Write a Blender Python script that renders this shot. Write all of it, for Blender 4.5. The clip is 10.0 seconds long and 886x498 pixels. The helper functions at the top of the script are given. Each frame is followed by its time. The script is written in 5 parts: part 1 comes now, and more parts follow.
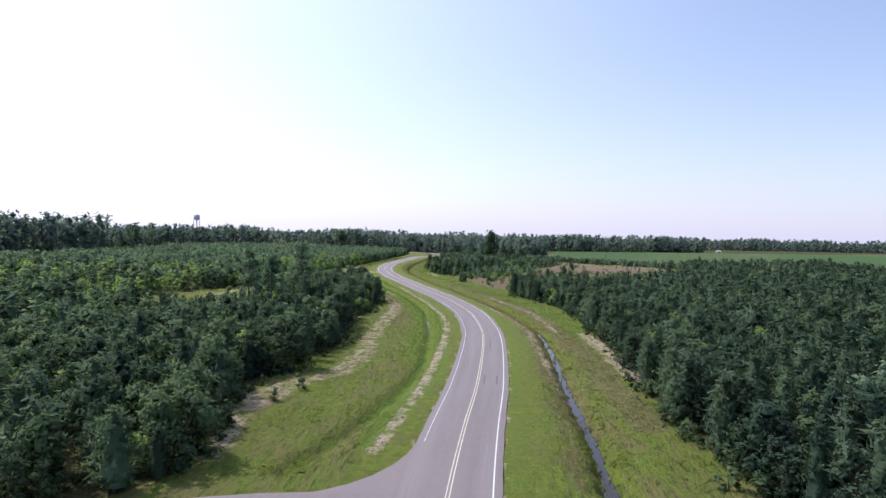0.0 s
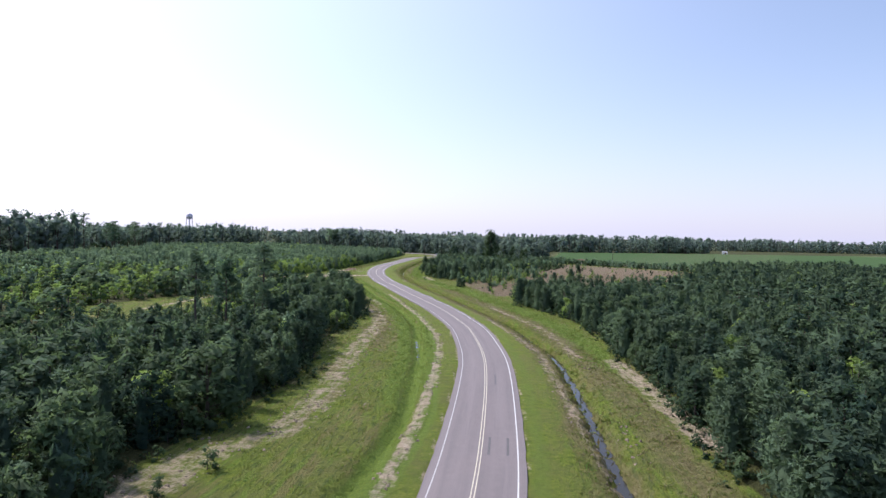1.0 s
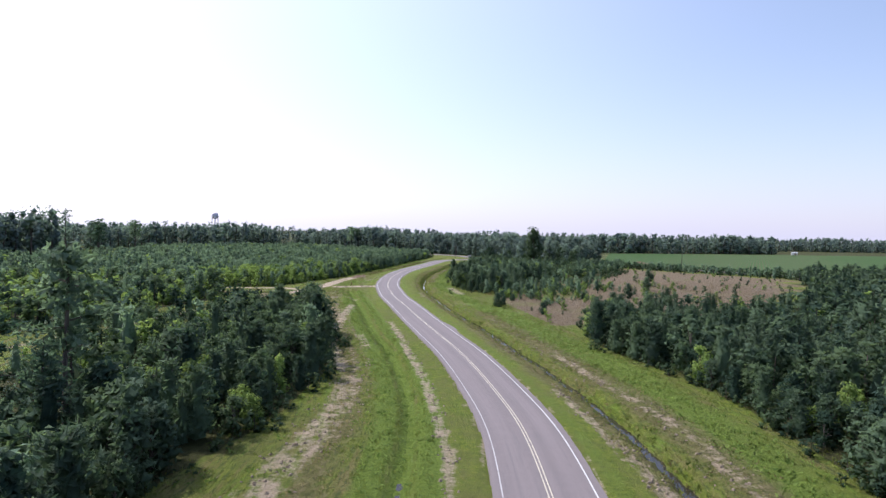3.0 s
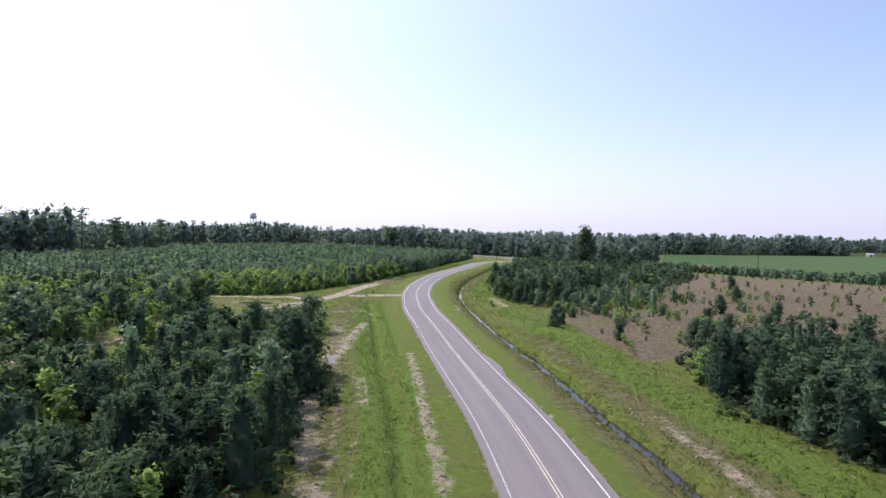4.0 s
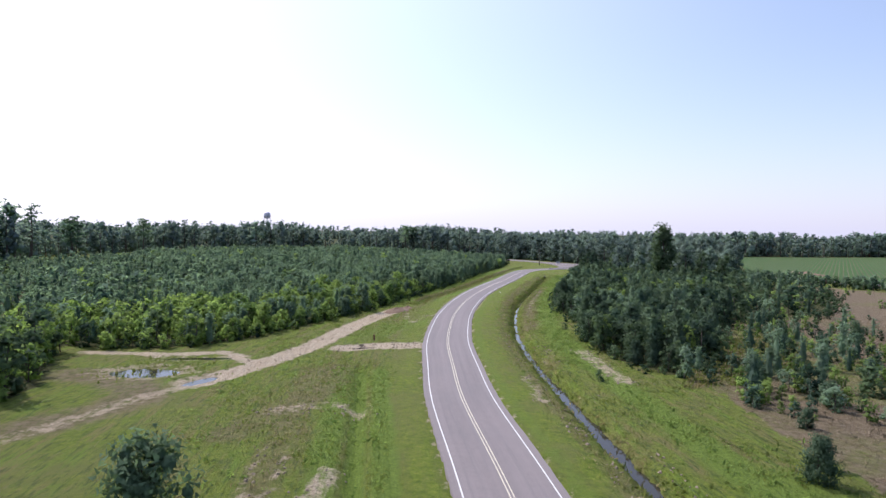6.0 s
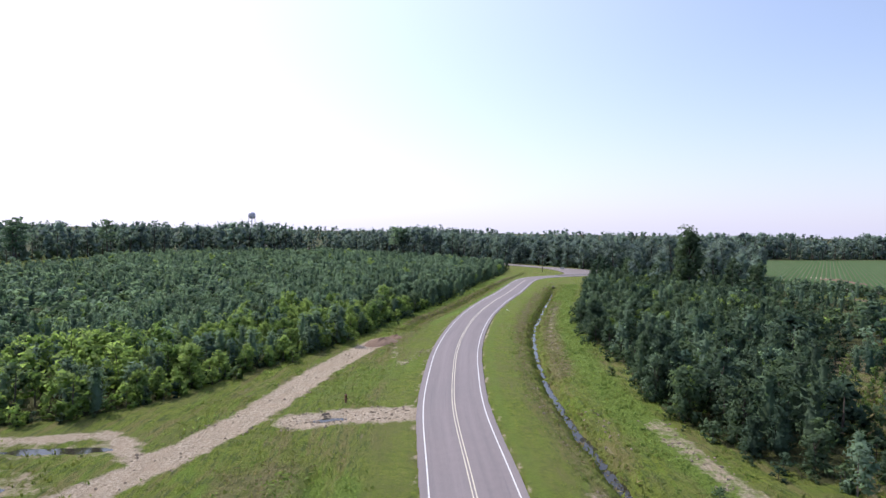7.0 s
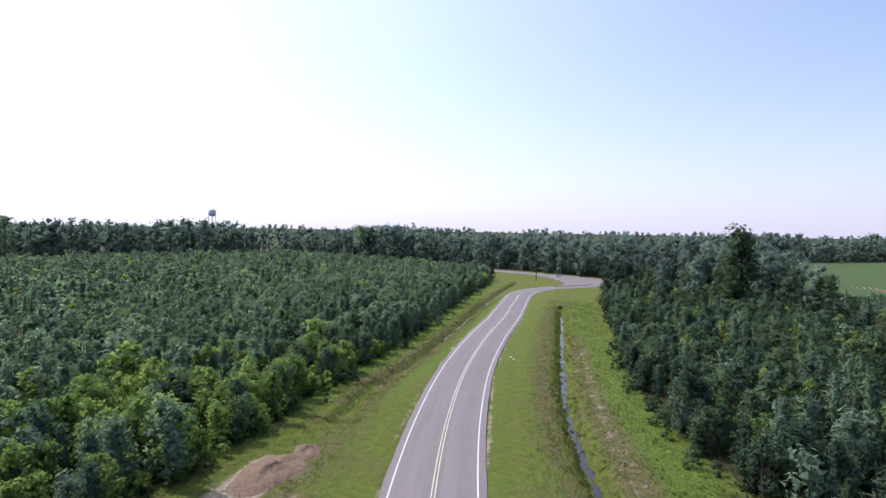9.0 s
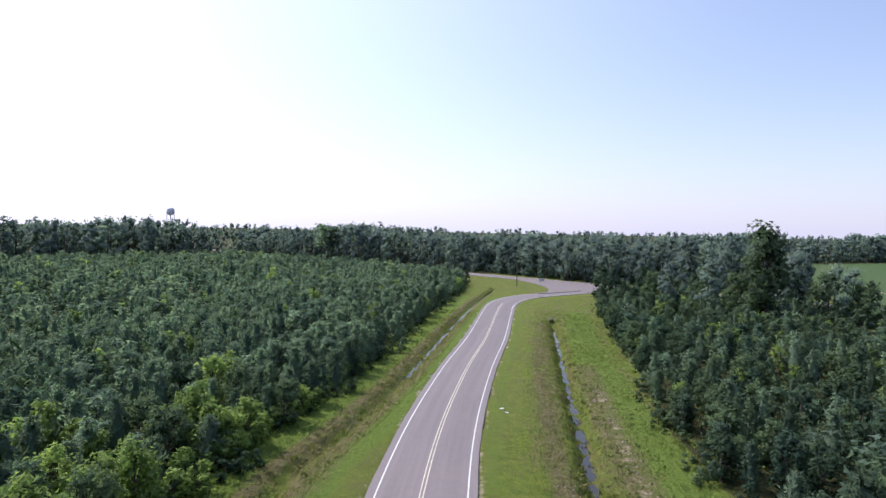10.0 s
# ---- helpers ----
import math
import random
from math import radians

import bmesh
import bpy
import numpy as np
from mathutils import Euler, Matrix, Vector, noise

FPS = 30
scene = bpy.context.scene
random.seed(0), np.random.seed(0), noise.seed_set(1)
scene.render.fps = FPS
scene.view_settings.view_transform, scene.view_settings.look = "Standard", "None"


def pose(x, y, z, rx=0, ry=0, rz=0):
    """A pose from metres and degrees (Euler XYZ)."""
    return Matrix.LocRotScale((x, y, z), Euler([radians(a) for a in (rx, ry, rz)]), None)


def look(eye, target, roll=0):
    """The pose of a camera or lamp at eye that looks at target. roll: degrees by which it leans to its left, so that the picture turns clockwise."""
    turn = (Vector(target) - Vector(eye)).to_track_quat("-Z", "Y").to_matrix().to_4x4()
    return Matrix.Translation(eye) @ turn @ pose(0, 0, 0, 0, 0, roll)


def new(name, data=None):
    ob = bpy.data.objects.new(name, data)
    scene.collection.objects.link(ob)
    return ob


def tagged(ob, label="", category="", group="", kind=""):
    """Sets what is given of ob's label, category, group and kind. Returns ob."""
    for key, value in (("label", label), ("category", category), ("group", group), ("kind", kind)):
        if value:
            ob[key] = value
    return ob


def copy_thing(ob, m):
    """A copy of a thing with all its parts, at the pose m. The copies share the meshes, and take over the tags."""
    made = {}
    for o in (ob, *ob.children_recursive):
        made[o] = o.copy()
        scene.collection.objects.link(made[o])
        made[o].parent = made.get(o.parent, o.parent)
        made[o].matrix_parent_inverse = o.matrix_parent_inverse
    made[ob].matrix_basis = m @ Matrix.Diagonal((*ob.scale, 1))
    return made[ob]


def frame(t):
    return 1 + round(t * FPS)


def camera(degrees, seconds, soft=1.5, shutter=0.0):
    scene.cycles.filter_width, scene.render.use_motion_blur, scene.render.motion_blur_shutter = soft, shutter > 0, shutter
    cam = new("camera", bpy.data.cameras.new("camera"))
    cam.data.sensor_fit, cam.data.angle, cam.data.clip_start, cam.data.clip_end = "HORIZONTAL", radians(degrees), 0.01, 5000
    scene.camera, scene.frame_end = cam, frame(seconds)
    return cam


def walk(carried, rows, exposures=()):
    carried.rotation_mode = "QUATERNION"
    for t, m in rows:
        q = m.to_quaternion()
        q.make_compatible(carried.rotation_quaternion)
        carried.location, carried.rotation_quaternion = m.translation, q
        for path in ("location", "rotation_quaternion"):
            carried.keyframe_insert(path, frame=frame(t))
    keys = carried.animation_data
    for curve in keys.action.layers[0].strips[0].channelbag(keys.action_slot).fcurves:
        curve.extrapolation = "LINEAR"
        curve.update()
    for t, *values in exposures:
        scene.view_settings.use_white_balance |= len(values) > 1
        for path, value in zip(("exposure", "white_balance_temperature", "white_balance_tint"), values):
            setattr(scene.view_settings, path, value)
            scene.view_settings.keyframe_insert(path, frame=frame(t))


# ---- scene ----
cam = camera(72.1, 10.0, 1.4)
METRES, EYE, TILT, LEAN, TURN = 302.0, 18.6, -1.54, -1.3, 0.0
ROWS = [
    (0.0, 0.0, 0.0, 0.0, 0.0, 0.0, 0.0),
    (0.5, 0.0023, 0.038, 0.0007, -0.17, 0.02, -0.0),
    (1.0, 0.0036, 0.0814, 0.0017, -0.12, 0.01, -0.09),
    (1.5, 0.0039, 0.13, 0.0032, -0.06, 0.02, -0.04),
    (2.0, 0.0054, 0.1815, 0.0045, 0.07, 0.01, -0.04),
    (2.5, 0.0078, 0.2355, 0.0045, 1.23, 0.0, -0.02),
    (4.0, 0.0016, 0.403, 0.0052, 7.02, 0.02, -0.1),
    (4.5, -0.0066, 0.4598, 0.0065, 7.95, 0.03, -0.09),
    (5.0, -0.0171, 0.5158, 0.0082, 8.52, -0.02, -0.02),
    (6.5, -0.0515, 0.6758, 0.0169, 9.14, -0.04, 0.12),
    (7.0, -0.0609, 0.7226, 0.0205, 8.15, -0.06, 0.12),
    (7.5, -0.0686, 0.7669, 0.0238, 7.47, -0.1, 0.1),
    (8.0, -0.0737, 0.8098, 0.0266, 7.35, -0.15, 0.08),
    (8.5, -0.0775, 0.8517, 0.0276, 6.84, -0.18, 0.06),
    (9.0, -0.0816, 0.8973, 0.0271, 5.80, -0.2, 0.09),
    (9.5, -0.0848, 0.9439, 0.027, 4.65, -0.18, 0.11),
    (10.0, -0.0877, 0.9914, 0.0279, 3.11, -0.19, 0.12),
]
walk(cam, [(t, pose(0, 0, EYE, TILT, LEAN, TURN) @ pose(METRES * x, METRES * y, METRES * z, 90 + pitch, roll, yaw)) for t, x, y, z, yaw, pitch, roll in ROWS],
     [(0.0, 0.52, 6350, 18), (10.0, 0.52, 6350, 18)])

# ---- world, sun ----
SUN_AZ, SUN_EL = -64.0, 50.0  # degrees from +y (minus: to the left), degrees up
world = bpy.data.worlds.new("world")
scene.world = world
world.use_nodes = True
wn = world.node_tree.nodes
sky = wn.new("ShaderNodeTexSky")
sky.sky_type = "NISHITA"
sky.sun_disc = False
sky.sun_elevation = radians(SUN_EL)
sky.sun_rotation = radians(SUN_AZ)
sky.altitude = 0
sky.air_density, sky.dust_density, sky.ozone_density = 1.0, 0.4, 3.0
# thin haze: the sky whitens smoothly towards the sun
_a, _e = radians(SUN_AZ), radians(SUN_EL)
way = wn.new("ShaderNodeTexCoord").outputs["Generated"]
toward = wn.new("ShaderNodeVectorMath")
toward.operation = "DOT_PRODUCT"
toward.inputs[1].default_value = (math.sin(_a) * math.cos(_e), math.cos(_a) * math.cos(_e), math.sin(_e))
half_up = wn.new("ShaderNodeMath")
half_up.operation, half_up.use_clamp = "MULTIPLY_ADD", True
half_up.inputs[1].default_value, half_up.inputs[2].default_value = 0.5, 0.5
glow = wn.new("ShaderNodeMath")
glow.operation = "POWER"
glow.inputs[1].default_value = 4.0
haze = wn.new("ShaderNodeMix")
haze.data_type, haze.blend_type = "RGBA", "ADD"
haze.inputs["B"].default_value = (5.6, 5.4, 5.3, 1)
links = world.node_tree.links
links.new(way, toward.inputs[0])
links.new(toward.outputs["Value"], half_up.inputs[0])
links.new(half_up.outputs[0], glow.inputs[0])
links.new(glow.outputs[0], haze.inputs["Factor"])
# pale haze low over the horizon
split = wn.new("ShaderNodeSeparateXYZ")
low = wn.new("ShaderNodeMath")
low.operation, low.use_clamp = "SUBTRACT", True
low.inputs[0].default_value = 1.0
lower = wn.new("ShaderNodeMath")
lower.operation = "POWER"
lower.inputs[1].default_value = 7.0
veil = wn.new("ShaderNodeMix")
veil.data_type, veil.blend_type = "RGBA", "MIX"
veil.inputs["B"].default_value = (3.9, 4.05, 5.1, 1)
links.new(way, split.inputs[0])
links.new(split.outputs["Z"], low.inputs[1])
links.new(low.outputs[0], lower.inputs[0])
links.new(lower.outputs[0], veil.inputs["Factor"])
links.new(sky.outputs["Color"], veil.inputs["A"])
links.new(veil.outputs["Result"], haze.inputs["A"])
links.new(haze.outputs["Result"], wn["Background"].inputs["Color"])
wn["Background"].inputs["Strength"].default_value = 0.12
sun_data = bpy.data.lights.new("sun", "SUN")
sun_data.energy, sun_data.angle, sun_data.color = 2.8, radians(0.53), (1.0, 0.95, 0.86)
sun = new("sun", sun_data)
sun.matrix_world = look((0, 0, 0), (-math.sin(_a) * math.cos(_e), -math.cos(_a) * math.cos(_e), -math.sin(_e)))
sun.location = (-60, 200, 120)



# ---- materials ----
def material(name):
    m = bpy.data.materials.new(name)
    m.use_nodes = True
    nt = m.node_tree
    return m, nt, nt.nodes["Principled BSDF"]


def node(nt, kind, **values):
    n = nt.nodes.new(kind)
    for key, value in values.items():
        n.inputs[key].default_value = value
    return n


def coords(nt):
    return nt.nodes.new("ShaderNodeTexCoord").outputs["Object"]


def world_coords(nt):
    return nt.nodes.new("ShaderNodeNewGeometry").outputs["Position"]


def noise_tex(nt, vec, scale, detail=4.0, rough=0.6):
    n = node(nt, "ShaderNodeTexNoise", Scale=scale, Detail=detail, Roughness=rough)
    nt.links.new(vec, n.inputs["Vector"])
    return n.outputs["Fac"]


def ramp(nt, fac, stops):
    n = nt.nodes.new("ShaderNodeValToRGB")
    while len(n.color_ramp.elements) < len(stops):
        n.color_ramp.elements.new(0.5)
    for e, (p, c) in zip(n.color_ramp.elements, stops):
        e.position, e.color = p, (*c, 1) if len(c) == 3 else c
    nt.links.new(fac, n.inputs["Fac"])
    return n.outputs["Color"]


def mixed(nt, fac, a, b, mode="MIX"):
    n = nt.nodes.new("ShaderNodeMix")
    n.data_type, n.blend_type = "RGBA", mode
    for sock, value in ((n.inputs["Factor"], fac), (n.inputs["A"], a), (n.inputs["B"], b)):
        if hasattr(value, "is_output"):
            nt.links.new(value, sock)
        else:
            sock.default_value = value if isinstance(value, (int, float)) else (*value, 1)
    return n.outputs["Result"]


def maths(nt, op, a, b=0.0, clamp=False):
    n = nt.nodes.new("ShaderNodeMath")
    n.operation, n.use_clamp = op, clamp
    for sock, value in zip(n.inputs, (a, b)):
        if hasattr(value, "is_output"):
            nt.links.new(value, sock)
        else:
            sock.default_value = value
    return n.outputs[0]


def bump(nt, bsdf, height, strength, distance):
    n = node(nt, "ShaderNodeBump", Strength=strength, Distance=distance)
    nt.links.new(height, n.inputs["Height"])
    nt.links.new(n.outputs["Normal"], bsdf.inputs["Normal"])


def attribute(nt, name):
    n = nt.nodes.new("ShaderNodeAttribute")
    n.attribute_name = name
    return n


def step_mask(nt, mask, noise_fac, amount=1.2, sharp=4.0):
    """A zone mask with its edge broken up by noise."""
    v = maths(nt, "ADD", mask, maths(nt, "MULTIPLY", maths(nt, "SUBTRACT", noise_fac, 0.5), amount))
    return maths(nt, "ADD", maths(nt, "MULTIPLY", maths(nt, "SUBTRACT", v, 0.5), sharp), 0.5, clamp=True)


def ground_material():
    m, nt, b = material("ground_soil_and_grass")
    pos = world_coords(nt)
    big, mid, fine = noise_tex(nt, pos, 0.05), noise_tex(nt, pos, 0.45, 6), noise_tex(nt, pos, 3.5, 6, 0.7)
    tiny = noise_tex(nt, pos, 14.0, 3, 0.7)
    # lane: across and along the road, for growth and ruts that follow it
    lane = attribute(nt, "lane").outputs["Vector"]
    apart = nt.nodes.new("ShaderNodeSeparateXYZ")
    nt.links.new(lane, apart.inputs[0])
    off = maths(nt, "ABSOLUTE", apart.outputs[0])
    squeeze = nt.nodes.new("ShaderNodeMapping")
    squeeze.inputs["Scale"].default_value = (1.0, 0.10, 1.0)
    nt.links.new(lane, squeeze.inputs["Vector"])
    streak = noise_tex(nt, squeeze.outputs[0], 1.5, 7, 0.7)
    shift = nt.nodes.new("ShaderNodeMapping")
    shift.inputs["Scale"].default_value = (1.0, 0.16, 1.0)
    shift.inputs["Location"].default_value = (31.0, 7.0, 0.0)
    nt.links.new(lane, shift.inputs["Vector"])
    drift, comb = noise_tex(nt, shift.outputs[0], 0.55, 6, 0.65), noise_tex(nt, shift.outputs[0], 2.6, 6, 0.7)
    rough = maths(nt, "MULTIPLY", maths(nt, "SUBTRACT", off, 6.3), 0.4, clamp=True)
    patch = noise_tex(nt, pos, 1.1, 9, 0.78)
    grass = ramp(nt, patch, [(0.38, (0.075, 0.115, 0.018)), (0.47, (0.148, 0.200, 0.024)), (0.55, (0.205, 0.255, 0.034)), (0.64, (0.250, 0.265, 0.058))])
    grass = mixed(nt, ramp(nt, streak, [(0.44, (0, 0, 0)), (0.66, (0.5, 0.5, 0.5))]), grass, (0.155, 0.138, 0.060))
    grass = mixed(nt, ramp(nt, mid, [(0.45, (0, 0, 0)), (0.7, (0.6, 0.6, 0.6))]), grass, (0.122, 0.180, 0.024))
    grass = mixed(nt, ramp(nt, fine, [(0.35, (0, 0, 0)), (0.7, (0.75, 0.75, 0.75))]), grass, (0.105, 0.158, 0.022))
    grass = mixed(nt, ramp(nt, big, [(0.45, (0, 0, 0)), (0.7, (0.4, 0.4, 0.4))]), grass, (0.170, 0.180, 0.055))
    olive = noise_tex(nt, pos, 0.17, 5, 0.7)
    grass = mixed(nt, ramp(nt, olive, [(0.46, (0, 0, 0)), (0.62, (0.5, 0.5, 0.5))]), grass, (0.150, 0.148, 0.055))
    def part_of(fac, lo, hi, top):
        return maths(nt, "MULTIPLY", ramp(nt, fac, [(lo, (0, 0, 0)), (hi, (top, top, top))]), rough)

    grass = mixed(nt, part_of(drift, 0.50, 0.60, 0.75), grass, (0.190, 0.168, 0.066))
    grass = mixed(nt, part_of(noise_tex(nt, shift.outputs[0], 0.9, 6, 0.7), 0.53, 0.64, 0.8), grass, (0.140, 0.220, 0.030))
    grass = mixed(nt, part_of(comb, 0.52, 0.62, 0.75), grass, (0.058, 0.088, 0.026))
    grass = mixed(nt, part_of(patch, 0.57, 0.66, 0.55), grass, (0.046, 0.070, 0.022))
    grass = mixed(nt, part_of(streak, 0.63, 0.69, 0.7), grass, (0.27, 0.225, 0.155))
    lush = ramp(nt, fine, [(0.3, (0.092, 0.148, 0.024)), (0.7, (0.180, 0.258, 0.044))])
    sand = ramp(nt, fine, [(0.3, (0.19, 0.150, 0.100)), (0.5, (0.49, 0.405, 0.300)), (0.7, (0.64, 0.555, 0.440))])
    sand = mixed(nt, ramp(nt, streak, [(0.45, (0, 0, 0)), (0.65, (0.5, 0.5, 0.5))]), sand, (0.30, 0.245, 0.165))
    sand = mixed(nt, ramp(nt, mid, [(0.45, (0, 0, 0)), (0.7, (0.7, 0.7, 0.7))]), sand, (0.45, 0.355, 0.255))
    dry = ramp(nt, patch, [(0.38, (0.118, 0.090, 0.056)), (0.5, (0.190, 0.147, 0.096)), (0.62, (0.246, 0.195, 0.132))])
    straw = ramp(nt, patch, [(0.38, (0.088, 0.082, 0.036)), (0.5, (0.160, 0.142, 0.064)), (0.62, (0.225, 0.196, 0.100))])
    dry = mixed(nt, maths(nt, "MULTIPLY", maths(nt, "SUBTRACT", off, 20.0), 0.2, clamp=True), straw, dry)
    litter = ramp(nt, fine, [(0.3, (0.04, 0.042, 0.018)), (0.7, (0.085, 0.095, 0.032))])
    crop = ramp(nt, mid, [(0.3, (0.120, 0.140, 0.068)), (0.7, (0.160, 0.180, 0.090))])
    zone, more = attribute(nt, "zone"), attribute(nt, "zone_more")
    s1, s2 = nt.nodes.new("ShaderNodeSeparateColor"), nt.nodes.new("ShaderNodeSeparateColor")
    nt.links.new(zone.outputs["Color"], s1.inputs[0])
    nt.links.new(more.outputs["Color"], s2.inputs[0])
    edge = maths(nt, "ADD", maths(nt, "MULTIPLY", mid, 0.35), maths(nt, "ADD", maths(nt, "MULTIPLY", patch, 0.4), maths(nt, "MULTIPLY", streak, 0.25)))
    col = mixed(nt, step_mask(nt, s1.outputs[2], edge, 1.4, 2.5), grass, lush)
    col = mixed(nt, step_mask(nt, s1.outputs[1], edge, 1.5, 2.2), col, dry)
    col = mixed(nt, step_mask(nt, s2.outputs[0], edge, 1.0, 3.0), col, litter)
    col = mixed(nt, s2.outputs[1], col, crop)
    col = mixed(nt, step_mask(nt, s1.outputs[0], edge, 2.6, 3.5), col, sand)
    col = mixed(nt, ramp(nt, tiny, [(0.3, (0.25, 0.25, 0.25)), (0.55, (0, 0, 0))]), col, (0.05, 0.045, 0.025))
    nt.links.new(col, b.inputs["Base Color"])
    b.inputs["Roughness"].default_value = 0.95
    b.inputs["Specular IOR Level"].default_value = 0.15
    bump(nt, b, maths(nt, "ADD", maths(nt, "MULTIPLY", patch, 1.6), maths(nt, "ADD", fine, maths(nt, "ADD", maths(nt, "MULTIPLY", tiny, 0.5), maths(nt, "MULTIPLY", maths(nt, "MULTIPLY", comb, rough), 2.0)))), 0.9, 0.2)
    return m


def asphalt_material():
    m, nt, b = material("worn_asphalt")
    pos = world_coords(nt)
    big, mid, fine = noise_tex(nt, pos, 0.12), noise_tex(nt, pos, 1.3, 6), noise_tex(nt, pos, 40.0, 2, 0.8)
    col = ramp(nt, mid, [(0.3, (0.158, 0.128, 0.126)), (0.7, (0.198, 0.162, 0.158))])
    col = mixed(nt, ramp(nt, big, [(0.4, (0, 0, 0)), (0.7, (0.5, 0.5, 0.5))]), col, (0.140, 0.122, 0.122))
    lane = attribute(nt, "lane").outputs["Vector"]
    squeeze = nt.nodes.new("ShaderNodeMapping")
    squeeze.inputs["Scale"].default_value = (1.0, 0.02, 1.0)
    nt.links.new(lane, squeeze.inputs["Vector"])
    wheel = noise_tex(nt, squeeze.outputs[0], 0.75, 4, 0.6)
    col = mixed(nt, ramp(nt, wheel, [(0.42, (0, 0, 0)), (0.62, (0.7, 0.7, 0.7))]), col, (0.224, 0.187, 0.184))
    col = mixed(nt, ramp(nt, noise_tex(nt, squeeze.outputs[0], 2.2, 5, 0.7), [(0.52, (0, 0, 0)), (0.68, (0.5, 0.5, 0.5))]), col, (0.118, 0.103, 0.106))
    col = mixed(nt, 0.25, col, ramp(nt, fine, [(0.3, (0.12, 0.11, 0.11)), (0.7, (0.36, 0.34, 0.34))]))
    nt.links.new(col, b.inputs["Base Color"])
    b.inputs["Roughness"].default_value = 0.72
    b.inputs["Specular IOR Level"].default_value = 0.35
    bump(nt, b, fine, 0.35, 0.01)
    return m


def paint_material(name, colour, worn):
    m, nt, b = material(name)
    pos = world_coords(nt)
    fac = ramp(nt, noise_tex(nt, pos, 6.0, 5, 0.75), [(worn - 0.06, (0, 0, 0)), (worn + 0.06, (1, 1, 1))])
    nt.links.new(mixed(nt, fac, (0.24, 0.23, 0.23), colour), b.inputs["Base Color"])
    b.inputs["Roughness"].default_value = 0.6
    return m


def water_material():
    m, nt, b = material("still_ditch_water")
    b.inputs["Base Color"].default_value = (0.035, 0.032, 0.024, 1)
    b.inputs["Roughness"].default_value = 0.05
    b.inputs["IOR"].default_value = 1.33
    bump(nt, b, noise_tex(nt, world_coords(nt), 2.0, 3), 0.12, 0.05)
    return m


def leaf_material(name, dark, light, back=0.4, open_air=0.5, scale=5.0):
    """Leaves: tone from tree to tree and from clump to clump, rounded shading, light let through, gaps between the leaves."""
    m, nt, b = material(name)
    info, geo = nt.nodes.new("ShaderNodeObjectInfo"), nt.nodes.new("ShaderNodeNewGeometry")
    pos = geo.outputs["Position"]
    tone = maths(nt, "FRACT", maths(nt, "ADD", attribute(nt, "tone").outputs["Fac"], info.outputs["Random"]))
    mottle = maths(nt, "MULTIPLY", maths(nt, "SUBTRACT", noise_tex(nt, pos, 1.7, 6, 0.75), 0.5), 0.9)
    fac = maths(nt, "ADD", maths(nt, "MULTIPLY", tone, 0.80), maths(nt, "MULTIPLY", geo.outputs["Random Per Island"], 0.15))
    fac = maths(nt, "ADD", maths(nt, "ADD", fac, 0.05), mottle, clamp=True)
    middle = tuple((a + c) / 2 * f for a, c, f in zip(dark, light, (1.05, 0.98, 1.0)))
    col = ramp(nt, fac, [(0.05, dark), (0.5, middle), (0.95, light)])
    nt.links.new(col, b.inputs["Base Color"])
    b.inputs["Roughness"].default_value = 0.8
    b.inputs["Specular IOR Level"].default_value = 0.08
    puff = nt.nodes.new("ShaderNodeVectorTransform")
    puff.vector_type, puff.convert_from, puff.convert_to = "NORMAL", "OBJECT", "WORLD"
    nt.links.new(attribute(nt, "puff").outputs["Vector"], puff.inputs[0])
    trans = nt.nodes.new("ShaderNodeBsdfTranslucent")
    nt.links.new(mixed(nt, 1.0, col, (1.05, 1.2, 0.75), "MULTIPLY"), trans.inputs["Color"])
    nt.links.new(puff.outputs[0], b.inputs["Normal"])
    mix = nt.nodes.new("ShaderNodeMixShader")
    mix.inputs[0].default_value = back
    nt.links.new(b.outputs[0], mix.inputs[1])
    nt.links.new(trans.outputs[0], mix.inputs[2])
    if open_air >= 1.0:
        nt.links.new(mix.outputs[0], nt.nodes["Material Output"].inputs["Surface"])
        return m
    air = nt.nodes.new("ShaderNodeBsdfTransparent")
    gaps = nt.nodes.new("ShaderNodeMixShader")
    grain = noise_tex(nt, pos, scale, 3, 0.7)
    nt.links.new(maths(nt, "GREATER_THAN", grain, open_air), gaps.inputs[0])
    nt.links.new(mix.outputs[0], gaps.inputs[1])
    nt.links.new(air.outputs[0], gaps.inputs[2])
    nt.links.new(gaps.outputs[0], nt.nodes["Material Output"].inputs["Surface"])
    return m


def plain_material(name, dark, light, scale, roughness=0.8, metal=0.0, relief=0.3):
    m, nt, b = material(name)
    fac = noise_tex(nt, coords(nt), scale, 5, 0.65)
    nt.links.new(ramp(nt, fac, [(0.3, dark), (0.7, light)]), b.inputs["Base Color"])
    b.inputs["Roughness"].default_value, b.inputs["Metallic"].default_value = roughness, metal
    bump(nt, b, fac, relief, 0.02)
    return m


GROUND, ASPHALT, WATER = ground_material(), asphalt_material(), water_material()
WHITE_PAINT = paint_material("white_road_paint", (0.64, 0.64, 0.62), 0.40)
FADED_PAINT = paint_material("faded_white_road_paint", (0.55, 0.54, 0.53), 0.47)
YELLOW_PAINT = paint_material("pale_yellow_road_paint", (0.62, 0.565, 0.43), 0.42)
def foliage(name, dark, light, back, open_air, scale):
    """The two materials of a crown: outer leaves with gaps, close inner leaves without."""
    return leaf_material(name, dark, light, back, open_air, scale), leaf_material("inner_" + name, dark, light, back, 2.0, scale)


